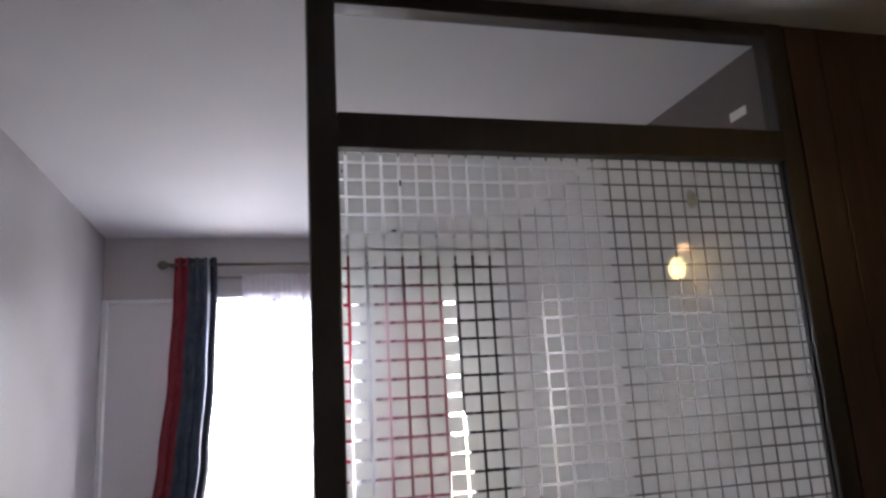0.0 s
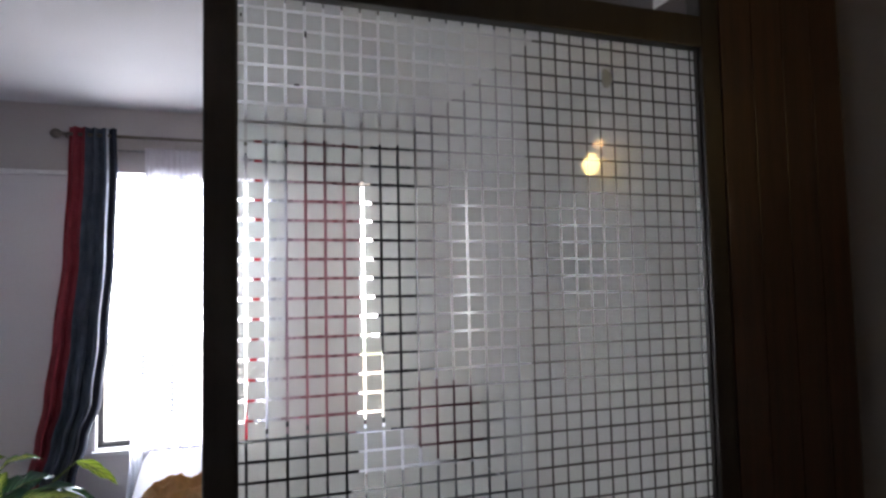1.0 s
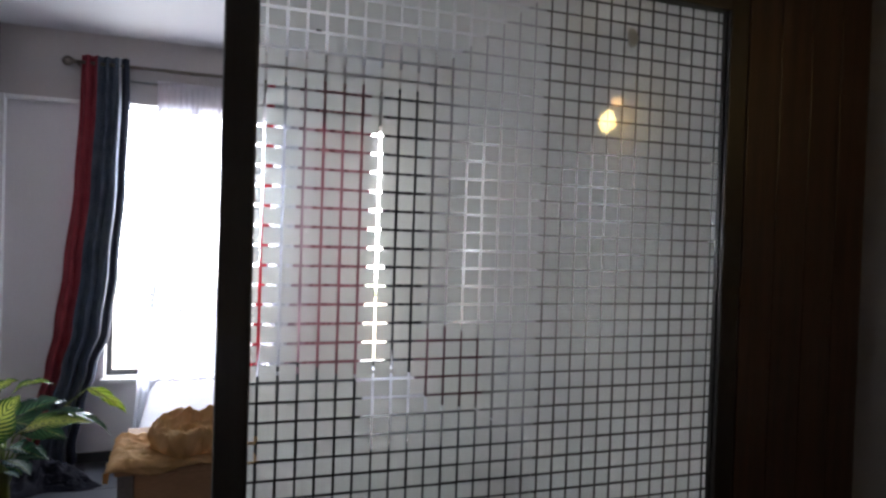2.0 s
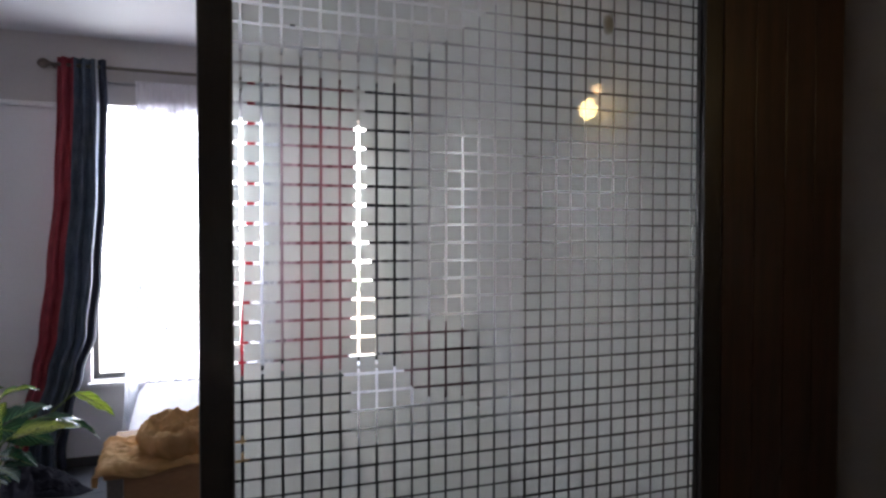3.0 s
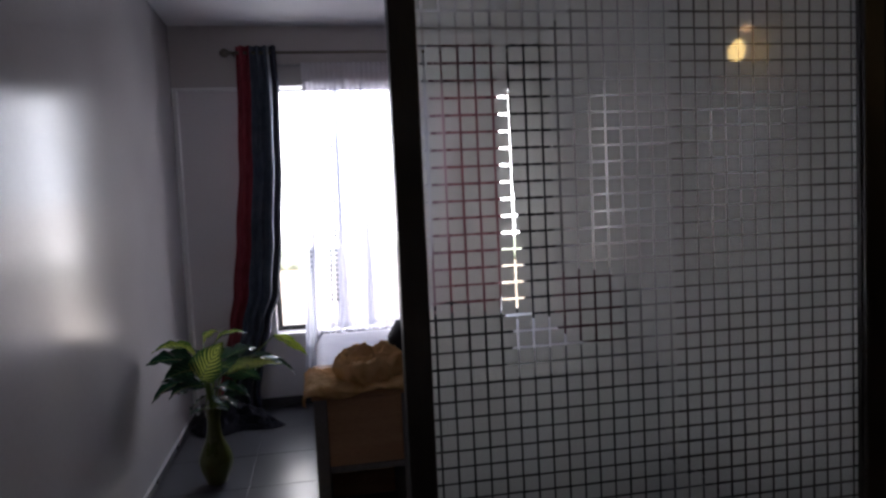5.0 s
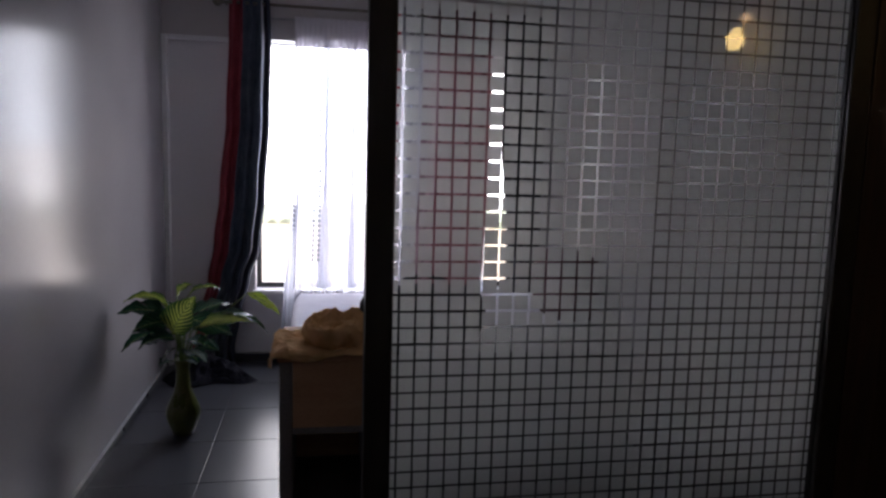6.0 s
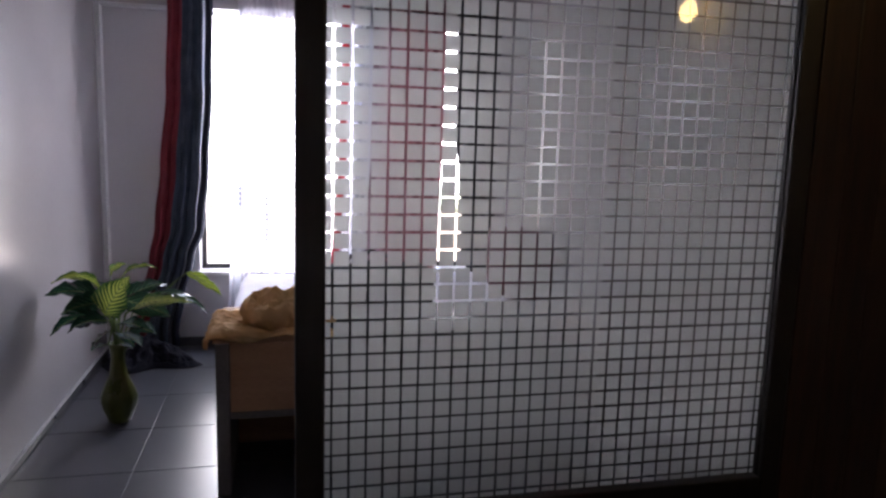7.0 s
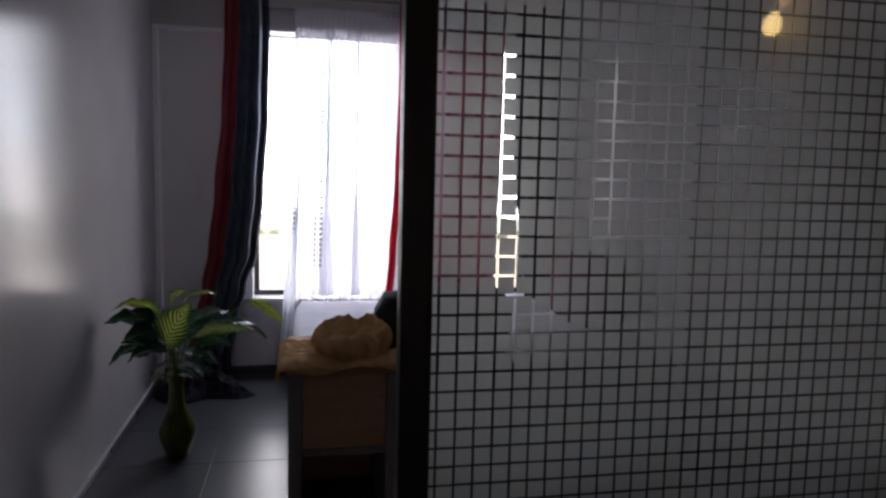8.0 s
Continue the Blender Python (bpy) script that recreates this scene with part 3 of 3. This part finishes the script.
slate_edges = [(2.46, 1.075, 1.395), (1.5, 1.085, 1.40), (1.2, 1.12, 1.40), (0.9, 1.16, 1.40), (0.55, 1.20, 1.40), (0.0, 1.20, 1.40)]
slate_right = thing("curtain", (0, 0, 0), "slate grey curtain hanging in the corner by the wall", "curtain", "curtains at the window")
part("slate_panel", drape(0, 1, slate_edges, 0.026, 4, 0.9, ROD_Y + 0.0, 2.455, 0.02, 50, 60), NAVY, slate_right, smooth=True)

voile_edges = [(2.34, -0.355, 1.0), (1.6, -0.33, 1.0), (0.98, -0.365, 1.0), (0.5, -0.40, 0.99), (0.1, -0.43, 0.98)]
voile = thing("sheer_curtain", (0, 0, 0), "white sheer voile curtain gathered over the window", "curtain", "curtains at the window")
part("voile", drape(0, 1, voile_edges, 0.012, 17, 0.2, 2.958, 2.33, 0.08, 240, 40, 0), SHEER, voile, smooth=True)
GATHERS = [  # left and right edge at the top, at mid height and at the bottom
    (-0.350, -0.340, -0.334, -0.322, -0.375, -0.345),
    (-0.165, -0.118, -0.162, -0.132, -0.200, -0.105),
    (0.035, 0.050, 0.030, 0.045, 0.010, 0.060),
    (0.395, 0.540, 0.390, 0.530, 0.370, 0.510),
]
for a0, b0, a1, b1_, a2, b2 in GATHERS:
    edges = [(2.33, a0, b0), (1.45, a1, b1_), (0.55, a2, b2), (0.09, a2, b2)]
    part("gathered_fold", drape(0, 1, edges, 0.003, 1.5, 1.2 + a0 * 9, 2.934, 2.325, 0.53, 12, 44, 0), VOILE_FOLD_SHADE, voile, smooth=True)
for xb, half in ((-0.349, 0.007), (-0.215, 0.008), (-0.178, 0.011)):
    band = bmesh.new()
    for i in range(42):
        z = 2.125 - i * 0.034
        drift = -0.02 * (i / 44) ** 2
        box(xb - half + drift, xb + half + drift, 2.9225, 2.9240, z - 0.011, z + 0.011, into=band)
    part("lace_band", band, LACE, voile, "open lace band woven down the voile")
edge_fold = [(1.10, -0.372, -0.335), (0.75, -0.405, -0.345), (0.5, -0.425, -0.352), (0.14, -0.445, -0.362)]
part("trailing_edge", drape(0, 1, edge_fold, 0.008, 2.5, 0.7, 2.938, 1.10, 0.15, 20, 40, 0.001, -0.12), VOILE_LIT, voile, "trailing edge beside the bed, painted whiter as lit", smooth=True)
part("header", drape(0, 1, [(2.345, -0.355, 1.0), (2.1, -0.352, 1.0)], 0.006, 40, 0.2, 2.926, 2.352, 2.165, 260, 8, 0.001), HEADER, voile, "gathered pale header tape", smooth=True)

# ---- table and what lies on it ----
TX0, TX1, TY0, TY1, TZ = -0.345, 0.055, 0.85, 1.36, 0.631
table = thing("low_table", ((TX0 + TX1) / 2, TY0, 0), "small brown wooden side table with a deep apron and open underside", "table")
cx = (TX0 + TX1) / 2


def table_part(name, x0, x1, y0, y1, z0, z1, m, label=""):
    return part(name, box(x0 - cx, x1 - cx, y0 - TY0, y1 - TY0, z0, z1, 0.004), m, table, label)


table_part("tabletop", TX0 - 0.008, TX1 + 0.008, TY0 - 0.008, TY1 + 0.008, TZ - 0.022, TZ, TABLE_WOOD)
table_part("apron", TX0 + 0.052, TX1 - 0.052, TY0, TY0 + 0.02, 0.335, TZ - 0.023, TABLE_WOOD)
table_part("shelf_edge", TX0 + 0.052, TX1 - 0.052, TY0 + 0.003, TY0 + 0.36, 0.305, 0.333, GREY_BOARD)
table_part("side_panel", TX0, TX0 + 0.05, TY0, TY1, 0, TZ - 0.023, GREY_BOARD, "grey side panel")
table_part("side_panel", TX1 - 0.05, TX1, TY0, TY1, 0, TZ - 0.023, GREY_BOARD, "grey side panel")
table_part("back_panel", TX0 + 0.052, TX1 - 0.052, TY1 - 0.02, TY1, 0.0, TZ - 0.023, TABLE_WOOD)

chest = thing("storage_chest", (0.58, 1.10, 0), "long black storage chest standing beside the brown table", "chest")
part("chest_body", box(-0.505, 0.57, -0.235, 0.25, 0.03, 0.588, 0.008), CHEST_PAINT, chest)
part("lid", box(-0.512, 0.58, -0.25, 0.26, 0.591, 0.630, 0.010), CHEST_PAINT, chest)
for fx in (-0.45, 0.51):
    for fy in (-0.19, 0.20):
        part("foot", box(fx - 0.03, fx + 0.03, fy - 0.03, fy + 0.03, 0, 0.029, 0.004), CHEST_PAINT, chest)
part("latch", box(-0.03, 0.03, -0.258, -0.251, 0.555, 0.615, 0.002), BLACK_METAL, chest)

tan = thing("tan_cloth", (-0.130, 0.975, TZ), "crumpled tan cloth heaped on the low table", "cloth")


def crumple(a, b, seed):
    """Sharp creases between soft swells, from ridged noise at three sizes."""
    n = noise.noise(Vector((a * 1.3 + seed, b * 1.3, 0.2)))
    r1 = 1 - 2.2 * abs(noise.noise(Vector((a * 2.3 + 0.5 * n, b * 2.3 + seed, 1.7))))
    r2 = 1 - 2.2 * abs(noise.noise(Vector((a * 5.2 + n, b * 5.2, seed + 4.1))))
    r3 = 1 - 2.2 * abs(noise.noise(Vector((a * 11.0, b * 11.0 + n, seed + 8.3))))
    return 0.5 * n + 0.6 * r1 + 0.42 * r2 + 0.22 * r3


def tan_top(u, v):
    """A folded heap with a flat crumpled crown and a lip that curls under at the rim."""
    a, b = 2 * u - 1, 2 * v - 1
    k = max(abs(a), abs(b), 1e-6) / max(math.hypot(a, b), 1e-6)
    a, b = a * k, b * k
    r, t = math.hypot(a, b), math.atan2(b, a)
    rim = 1 + 0.08 * math.sin(3 * t + 0.8) + 0.05 * math.sin(7 * t + 2.0)
    c = crumple(a * 0.75, b * 0.75, 3.7)
    crown = 0.086 + 0.052 * math.exp(-((a - 0.05) ** 2 * 5 + (b - 0.45) ** 2 * 6)) - 0.030 * math.exp(-((a + 0.30) ** 2 * 5 + (b + 0.15) ** 2 * 5))
    crown += 0.020 * math.exp(-((a - 0.62 + 0.5 * b) ** 2 * 16)) - 0.016 * math.exp(-((a - 0.30 + 0.5 * b) ** 2 * 22))
    if r < 0.72:
        out, z = r / 0.72, crown + 0.042 * c * (1 - 0.3 * r)
    else:
        k = min(1.0, (r - 0.72) / 0.28)
        out = 1 + 0.10 * math.sin(math.pi * min(1, k * 1.2)) - 0.16 * k * k
        z = crown * (1 - k) ** 0.8 + 0.042 * c * 0.784 * (1 - k) + 0.012 * math.sin(9 * t) * k * (1 - k) * 4
    h = out / max(r, 1e-6)
    return (0.006 + 0.134 * rim * a * h + 0.005 * c, 0.118 * rim * b * h - 0.008 + 0.005 * c, max(0.006, z))


def tan_spread(u, v):
    a, b = 2 * u - 1, 2 * v - 1
    x, y = -0.03 + 0.262 * a + 0.02 * math.sin(5 * b + 1), 0.02 + 0.185 * b + 0.016 * math.sin(6 * a)
    c = crumple(a, b, 9.1)
    z = 0.016 + 0.016 * c
    over_front, over_left = -0.136 - y, -0.233 - x
    if over_front > 0:
        z = 0.012 - over_front * 1.0 * (0.45 + 0.9 * max(0.0, -a)) + 0.006 * c
        y = -0.146 - 0.012 * abs(c)
    if over_left > 0:
        z = min(z, 0.012 - over_left * 0.9)
        x = -0.243 - 0.012 * abs(c)
    elif over_front <= 0:
        z = max(z, 0.004)
    return (x, y, z)


part("crumpled_top", sheet(tan_top, 84, 84, 0.002), TAN, tan, smooth=True)
part("spread", sheet(tan_spread, 80, 60, 0.002), TAN, tan, smooth=True)


def soft_box(rx, ry, rz, seed, cuts=5, rough=0.02):
    bm = bmesh.new()
    bmesh.ops.create_cube(bm, size=2.0)
    bmesh.ops.subdivide_edges(bm, edges=bm.edges[:], cuts=cuts, use_grid_fill=True)
    for v in bm.verts:
        p = v.co.copy()
        q = p.normalized() * 1.25
        p = p.lerp(q, 0.38)
        n = noise.noise(p * 1.7 + Vector((seed, 0, 0)))
        n2 = 1 - 2 * abs(noise.noise(p * 3.5 + Vector((0, seed, 0))))
        p = Vector((p.x * rx, p.y * ry, (p.z + 1.04) * rz))
        p += Vector((n, n, 0)) * rough + v.co.normalized() * n2 * rough * 0.6
        p.z = max(p.z, 0.0)
        v.co = p
    return bm


bag = thing("black_bag", (0.272, 1.15, TZ), "soft black bag standing on the low table", "bag")
bag_body = part("bag_body", soft_box(0.255, 0.115, 0.105, 3.0), BLACK_CLOTH, bag, smooth=True)
part("handle", tube([(-0.10, 0, 0.205), (-0.09, 0, 0.255), (0, 0, 0.28), (0.09, 0, 0.255), (0.10, 0, 0.205)], 0.010), BLACK_CLOTH, bag_body, smooth=True)
pack = thing("paper_pack", (0.035, 0.95, TZ), "small white paper pack on the low table", "paper")
part("pack_body", box(-0.04, 0.04, -0.03, 0.03, 0, 0.024, 0.005), PAPER, pack)

bed = thing("bed", (0.52, 2.15, 0), "low double bed with pale lavender sheets under the window", "bed")
for sx in (-0.82, 0.82):
    for sy in (-0.65, 0.65):
        part("leg", box(sx - 0.03, sx + 0.03, sy - 0.03, sy + 0.03, 0, 0.12, 0.004), DARK_WOOD, bed)
part("base", box(-0.865, 0.875, -0.70, 0.70, 0.12, 0.30, 0.008), DARK_WOOD, bed, "dark wooden bed base")


def bedding_shape(hx, hy, z0, z1, seed):
    bm = bmesh.new()
    bmesh.ops.create_cube(bm, size=2.0)
    bmesh.ops.subdivide_edges(bm, edges=bm.edges[:], cuts=14, use_grid_fill=True)
    for v in bm.verts:
        a = Vector(v.co)
        for k in range(3):
            m = max(abs(a[(k + 1) % 3]), abs(a[(k + 2) % 3]))
            a[k] *= 1 - 0.05 * m ** 6
        n = noise.noise(Vector((a.x * 5, a.y * 3, a.z * 2 + seed)))
        f = 1 - 2 * abs(noise.noise(Vector((a.x * 9, a.y * 4 + seed, a.z))))
        v.co = Vector((a.x * hx, a.y * hy + 0.006 * n, (z0 + z1) / 2 + a.z * (z1 - z0) / 2 + (0.005 * n + 0.003 * f) * (a.z > 0)))
    return bm


part("mattress", bedding_shape(0.872, 0.69, 0.302, 0.52, 1.0), LAVENDER, bed, "thick mattress in a pale lavender sheet", smooth=True)
pillow = thing("maroon_cushion", (1.27, 2.05, 0.522), "dark maroon cushion lying on the bed", "cushion")
part("cushion_body", soft_box(0.12, 0.27, 0.185, 8.0), MAROON, pillow, smooth=True)

# ---- plant ----
PX, PY = -0.868, 1.70
plant = thing("potted_plant", (PX, PY, 0), "artificial variegated plant in an olive green vase on the floor", "plant")
vase = part("vase", lathe([(0.042, 0.0), (0.050, 0.004), (0.058, 0.03), (0.076, 0.075), (0.084, 0.112), (0.082, 0.135), (0.064, 0.18), (0.044, 0.225), (0.034, 0.27), (0.031, 0.32), (0.035, 0.365), (0.044, 0.392), (0.041, 0.394), (0.030, 0.37)], 40, 0.02, 10), VASE, plant, "faceted olive green vase", smooth=True)


def leaf(base, tip, width, droop, twist, material, label=""):
    """An arched leaf with a folded midrib, from base to tip, its blade turned about its length by twist degrees."""
    b, t = Vector(base), Vector(tip)
    axis = t - b
    along = axis.normalized()
    side = along.cross(Vector((0, 0, 1))).normalized()
    side = Matrix.Rotation(radians(twist), 3, along) @ side
    up = side.cross(along)
    nu, nv = 10, 26
    bm = bmesh.new()
    layer = bm.loops.layers.uv.new("UVMap")
    grid, uvs = [], {}
    for j in range(nv + 1):
        v = j / nv
        w = width * math.sin(math.pi * v ** 0.72) ** 0.85 * (1 - 0.15 * v) + 0.002
        row = []
        for i in range(nu + 1):
            a = 2 * i / nu - 1
            ripple = width * abs(a) * (0.13 * math.sin(13 * v + 3 * a + 20 * width) + 0.07 * math.sin(29 * v + 5 * a))
            p = b + axis * v + side * (w * a) + up * (droop * 4 * v * (1 - v) + 0.22 * w * abs(a) + ripple)
            vert = bm.verts.new(p)
            uvs[vert] = (i / nu, v)
            row.append(vert)
        grid.append(row)
    for j in range(nv):
        for i in range(nu):
            f = bm.faces.new((grid[j][i], grid[j][i + 1], grid[j + 1][i + 1], grid[j + 1][i]))
            for lp in f.loops:
                lp[layer].uv = uvs[lp.vert]
    ob = part("leaf", bm, material, plant, label, smooth=True)
    rib = [b + axis * v + up * (droop * 4 * v * (1 - v) + 0.0006) for v in (0.0, 0.2, 0.4, 0.6, 0.8, 0.97)]
    part("midrib", tube(rib, [0.0026, 0.0024, 0.002, 0.0016, 0.0012, 0.0006], 6), STALK, ob, smooth=True)
    return ob


LEAVES = [  # base, tip, half width, arch, twist, material
    ((-0.05, -0.02, 0.645), (-0.255, -0.06, 0.700), 0.050, 0.055, 38, LEAF_PALE),
    ((-0.03, -0.09, 0.550), (0.085, -0.11, 0.735), 0.088, 0.02, 80, LEAF_PALE),
    ((0.02, 0.03, 0.70), (0.19, 0.03, 0.745), 0.040, 0.035, 10, LEAF_PALE),
    ((-0.03, 0.04, 0.71), (0.05, 0.05, 0.765), 0.038, 0.02, 25, LEAF_PALE),
    ((0.325, -0.02, 0.735), (0.485, -0.04, 0.622), 0.030, 0.015, 35, LEAF_LIME),
    ((0.09, -0.06, 0.575), (0.36, -0.10, 0.600), 0.050, 0.030, 30, LEAF_PALE),
    ((0.16, -0.03, 0.635), (0.425, -0.06, 0.535), 0.036, 0.045, 15, LEAF_DARK),
    ((-0.05, -0.04, 0.625), (-0.290, -0.04, 0.640), 0.070, 0.03, 50, LEAF_DARK),
    ((-0.01, -0.06, 0.60), (-0.20, -0.14, 0.570), 0.070, 0.03, 64, LEAF_DARK),
    ((-0.05, -0.04, 0.535), (-0.275, -0.05, 0.450), 0.055, 0.04, 38, LEAF_DARK),
    ((-0.02, -0.08, 0.52), (-0.17, -0.16, 0.49), 0.055, 0.03, 52, LEAF_DARK),
    ((0.02, -0.06, 0.500), (0.200, -0.13, 0.465), 0.062, 0.018, 4, LEAF_SHEEN),
    ((0.03, -0.10, 0.465), (0.150, -0.22, 0.435), 0.055, 0.012, -8, LEAF_SHEEN),
    ((-0.02, -0.08, 0.405), (-0.085, -0.13, 0.395), 0.026, 0.006, 0, LEAF_SHEEN),
    ((0.03, -0.08, 0.410), (0.095, -0.14, 0.400), 0.024, 0.006, 0, LEAF_SHEEN),
    ((0.08, -0.06, 0.50), (0.19, -0.15, 0.475), 0.040, 0.03, 60, LEAF_DARK),
    ((-0.03, 0.03, 0.60), (-0.18, 0.10, 0.68), 0.060, 0.03, 35, LEAF_DARK),
    ((0.02, 0.05, 0.58), (0.22, 0.13, 0.65), 0.065, 0.03, 25, LEAF_DARK),
    ((0.03, 0.00, 0.60), (0.25, 0.00, 0.51), 0.060, 0.03, 55, LEAF_DARK),
    ((-0.02, -0.03, 0.46), (-0.09, -0.10, 0.395), 0.035, 0.01, 25, LEAF_DARK),
    ((0.02, -0.05, 0.45), (0.10, -0.11, 0.40), 0.030, 0.01, 15, LEAF_DARK),
]
for base, tip, width, droop, twist, m in LEAVES:
    leaf(base, tip, width, droop, twist, m)
    bx, by, bz = base
    part("stalk", tube([(bx * 0.08, by * 0.08, 0.34), (bx * 0.2, by * 0.2, 0.43), (bx * 0.55, by * 0.6, 0.3 + bz * 0.42), (bx, by, bz)], [0.007, 0.006, 0.005, 0.003], 8), STALK, plant, smooth=True)

# ---- wall lamp and notice ----
lamp = thing("wall_lamp", (HALL_RIGHT, -1.436, 2.12), "small wall lamp with a bare warm bulb on a short arm", "lamp")
plate = lathe([(0.042, 0.0), (0.042, 0.010), (0.034, 0.018), (0.012, 0.022)], 24)
bmesh.ops.rotate(plate, matrix=Matrix.Rotation(radians(-90), 3, "Y"), verts=plate.verts)
bmesh.ops.translate(plate, vec=(0, 0, 0.095), verts=plate.verts)
part("backplate", plate, CERAMIC, lamp, smooth=True)
part("arm", tube([(-0.018, 0, 0.095), (-0.045, 0, 0.090), (-0.066, 0, 0.066), (-0.080, 0, 0.040)], 0.008, 12), CERAMIC, lamp, smooth=True)
holder = part("holder", tube([(-0.078, 0, 0.046), (-0.086, 0, 0.028), (-0.089, 0, 0.016)], [0.016, 0.020, 0.021], 14), CERAMIC, lamp, smooth=True)
# added collar; it glows where the bulb would light the holder and plate
collar = lathe([(0.020, 0.0), (0.026, 0.014), (0.024, 0.034), (0.014, 0.050), (0.009, 0.056)], 20)
bmesh.ops.rotate(collar, matrix=Matrix.Rotation(radians(40), 3, "Y"), verts=collar.verts)
bmesh.ops.translate(collar, vec=(-0.070, 0, 0.052), verts=collar.verts)
part("glow_collar", collar, COLLAR_GLOW, lamp, "added glowing collar for the lit spot above the bulb", smooth=True)
bulb = lathe([(0.014, 0.0), (0.020, -0.014), (0.040, -0.042), (0.046, -0.068), (0.036, -0.096), (0.017, -0.116), (0.003, -0.122)], 24)
bmesh.ops.rotate(bulb, matrix=Matrix.Rotation(radians(12), 3, "Y"), verts=bulb.verts)
bmesh.ops.translate(bulb, vec=(-0.090, 0, 0.022), verts=bulb.verts)
part("bulb", bulb, BULB, holder, "glowing warm bulb", smooth=True)
slip = thing("paper_slip", (RIGHT - 0.003, 0.225, 2.405), "small white paper slip stuck to the wall", "paper")
ps = box(-0.001, 0.002, -0.042, 0.042, -0.016, 0.016)
part("slip", ps, PAPER, slip)

# ---- film squares on the glass ----
GAP = 0.0066
side_len = PITCH - GAP
cell_bm = box(-side_len / 2, side_len / 2, 0.0, 0.0006, -side_len / 2, side_len / 2)
cell = mesh_of("film_square", cell_bm, FILM)
rows_n = int((ROW0 - RAIL) / PITCH)
rng = random.Random(11)
NEAR_ROWS = range(9, 19)
verts, faces = [], []


def square_at(x0, x1, z0, z1):
    n = len(verts)
    y0, y1 = 0.0036, 0.0042
    verts.extend([(x0, y0, z0), (x1, y0, z0), (x1, y0, z1), (x0, y0, z1), (x0, y1, z0), (x1, y1, z0), (x1, y1, z1), (x0, y1, z1)])
    faces.extend([tuple(n + k for k in f) for f in ((0, 1, 2, 3), (7, 6, 5, 4), (0, 4, 5, 1), (1, 5, 6, 2), (2, 6, 7, 3), (3, 7, 4, 0))])


for r in range(0, rows_n + 1):
    z1, z0 = ROW0 - r * PITCH - GAP / 2, ROW0 - (r + 1) * PITCH + GAP / 2
    z1, z0 = min(z1, 2.141), max(z0, RAIL + 0.001)
    if z1 - z0 < 0.004:
        continue
    for c in range(0, 30):
        x0, x1 = COL1 + (c - 1) * PITCH + GAP / 2, COL1 + c * PITCH - GAP / 2
        x0, x1 = max(x0, 0.003), min(x1, 1.349)
        if x1 - x0 < 0.003:
            continue
        jx, jz = rng.uniform(-0.0006, 0.0006), rng.uniform(-0.0006, 0.0006)
        if r in NEAR_ROWS and 1 <= c <= 28:
            ob = new("film_square", cell)
            ob.parent = main_pane
            ob.location = ((x0 + x1) / 2 + jx, 0.0036, (z0 + z1) / 2 + jz)
        else:
            square_at(x0 + jx, x1 + jx, z0 + jz, z1 + jz)
me = bpy.data.meshes.new("film_squares")
me.from_pydata(verts, [], faces)
me.materials.append(FILM)
squares = new("film_squares", me)
squares.parent = frame_ob
tagged(squares, "frosted film squares in a grid", kind="stuff")

# ---- floor tiles ----
STEP, X0, Y0 = 0.46, -0.70, 1.12
tile_mesh = mesh_of("tile", box(-STEP / 2 + 0.002, STEP / 2 - 0.002, -STEP / 2 + 0.002, STEP / 2 - 0.002, -0.006, 0.0, 0.0009), TILE)
edge_tile = {}
for i in range(-2, 7):
    for j in range(-10, 5):
        x0, x1 = max(X0 + i * STEP + 0.002, LEFT + 0.001), min(X0 + (i + 1) * STEP - 0.002, HALL_RIGHT - 0.001)
        y0, y1 = max(Y0 + j * STEP + 0.002, HALL_BACK + 0.001), min(Y0 + (j + 1) * STEP - 0.002, FAR - 0.001)
        if x1 - x0 < 0.01 or y1 - y0 < 0.01:
            continue
        whole = x1 - x0 > STEP - 0.006 and y1 - y0 > STEP - 0.006
        if whole:
            ob = new("tile", tile_mesh)
        else:
            key = (round(x1 - x0, 3), round(y1 - y0, 3))
            if key not in edge_tile:
                edge_tile[key] = mesh_of("tile", box(-key[0] / 2, key[0] / 2, -key[1] / 2, key[1] / 2, -0.006, 0.0, 0.0009), TILE)
            ob = new("tile", edge_tile[key])
        ob.location = ((x0 + x1) / 2, (y0 + y1) / 2, 0)
        ob.parent = floor
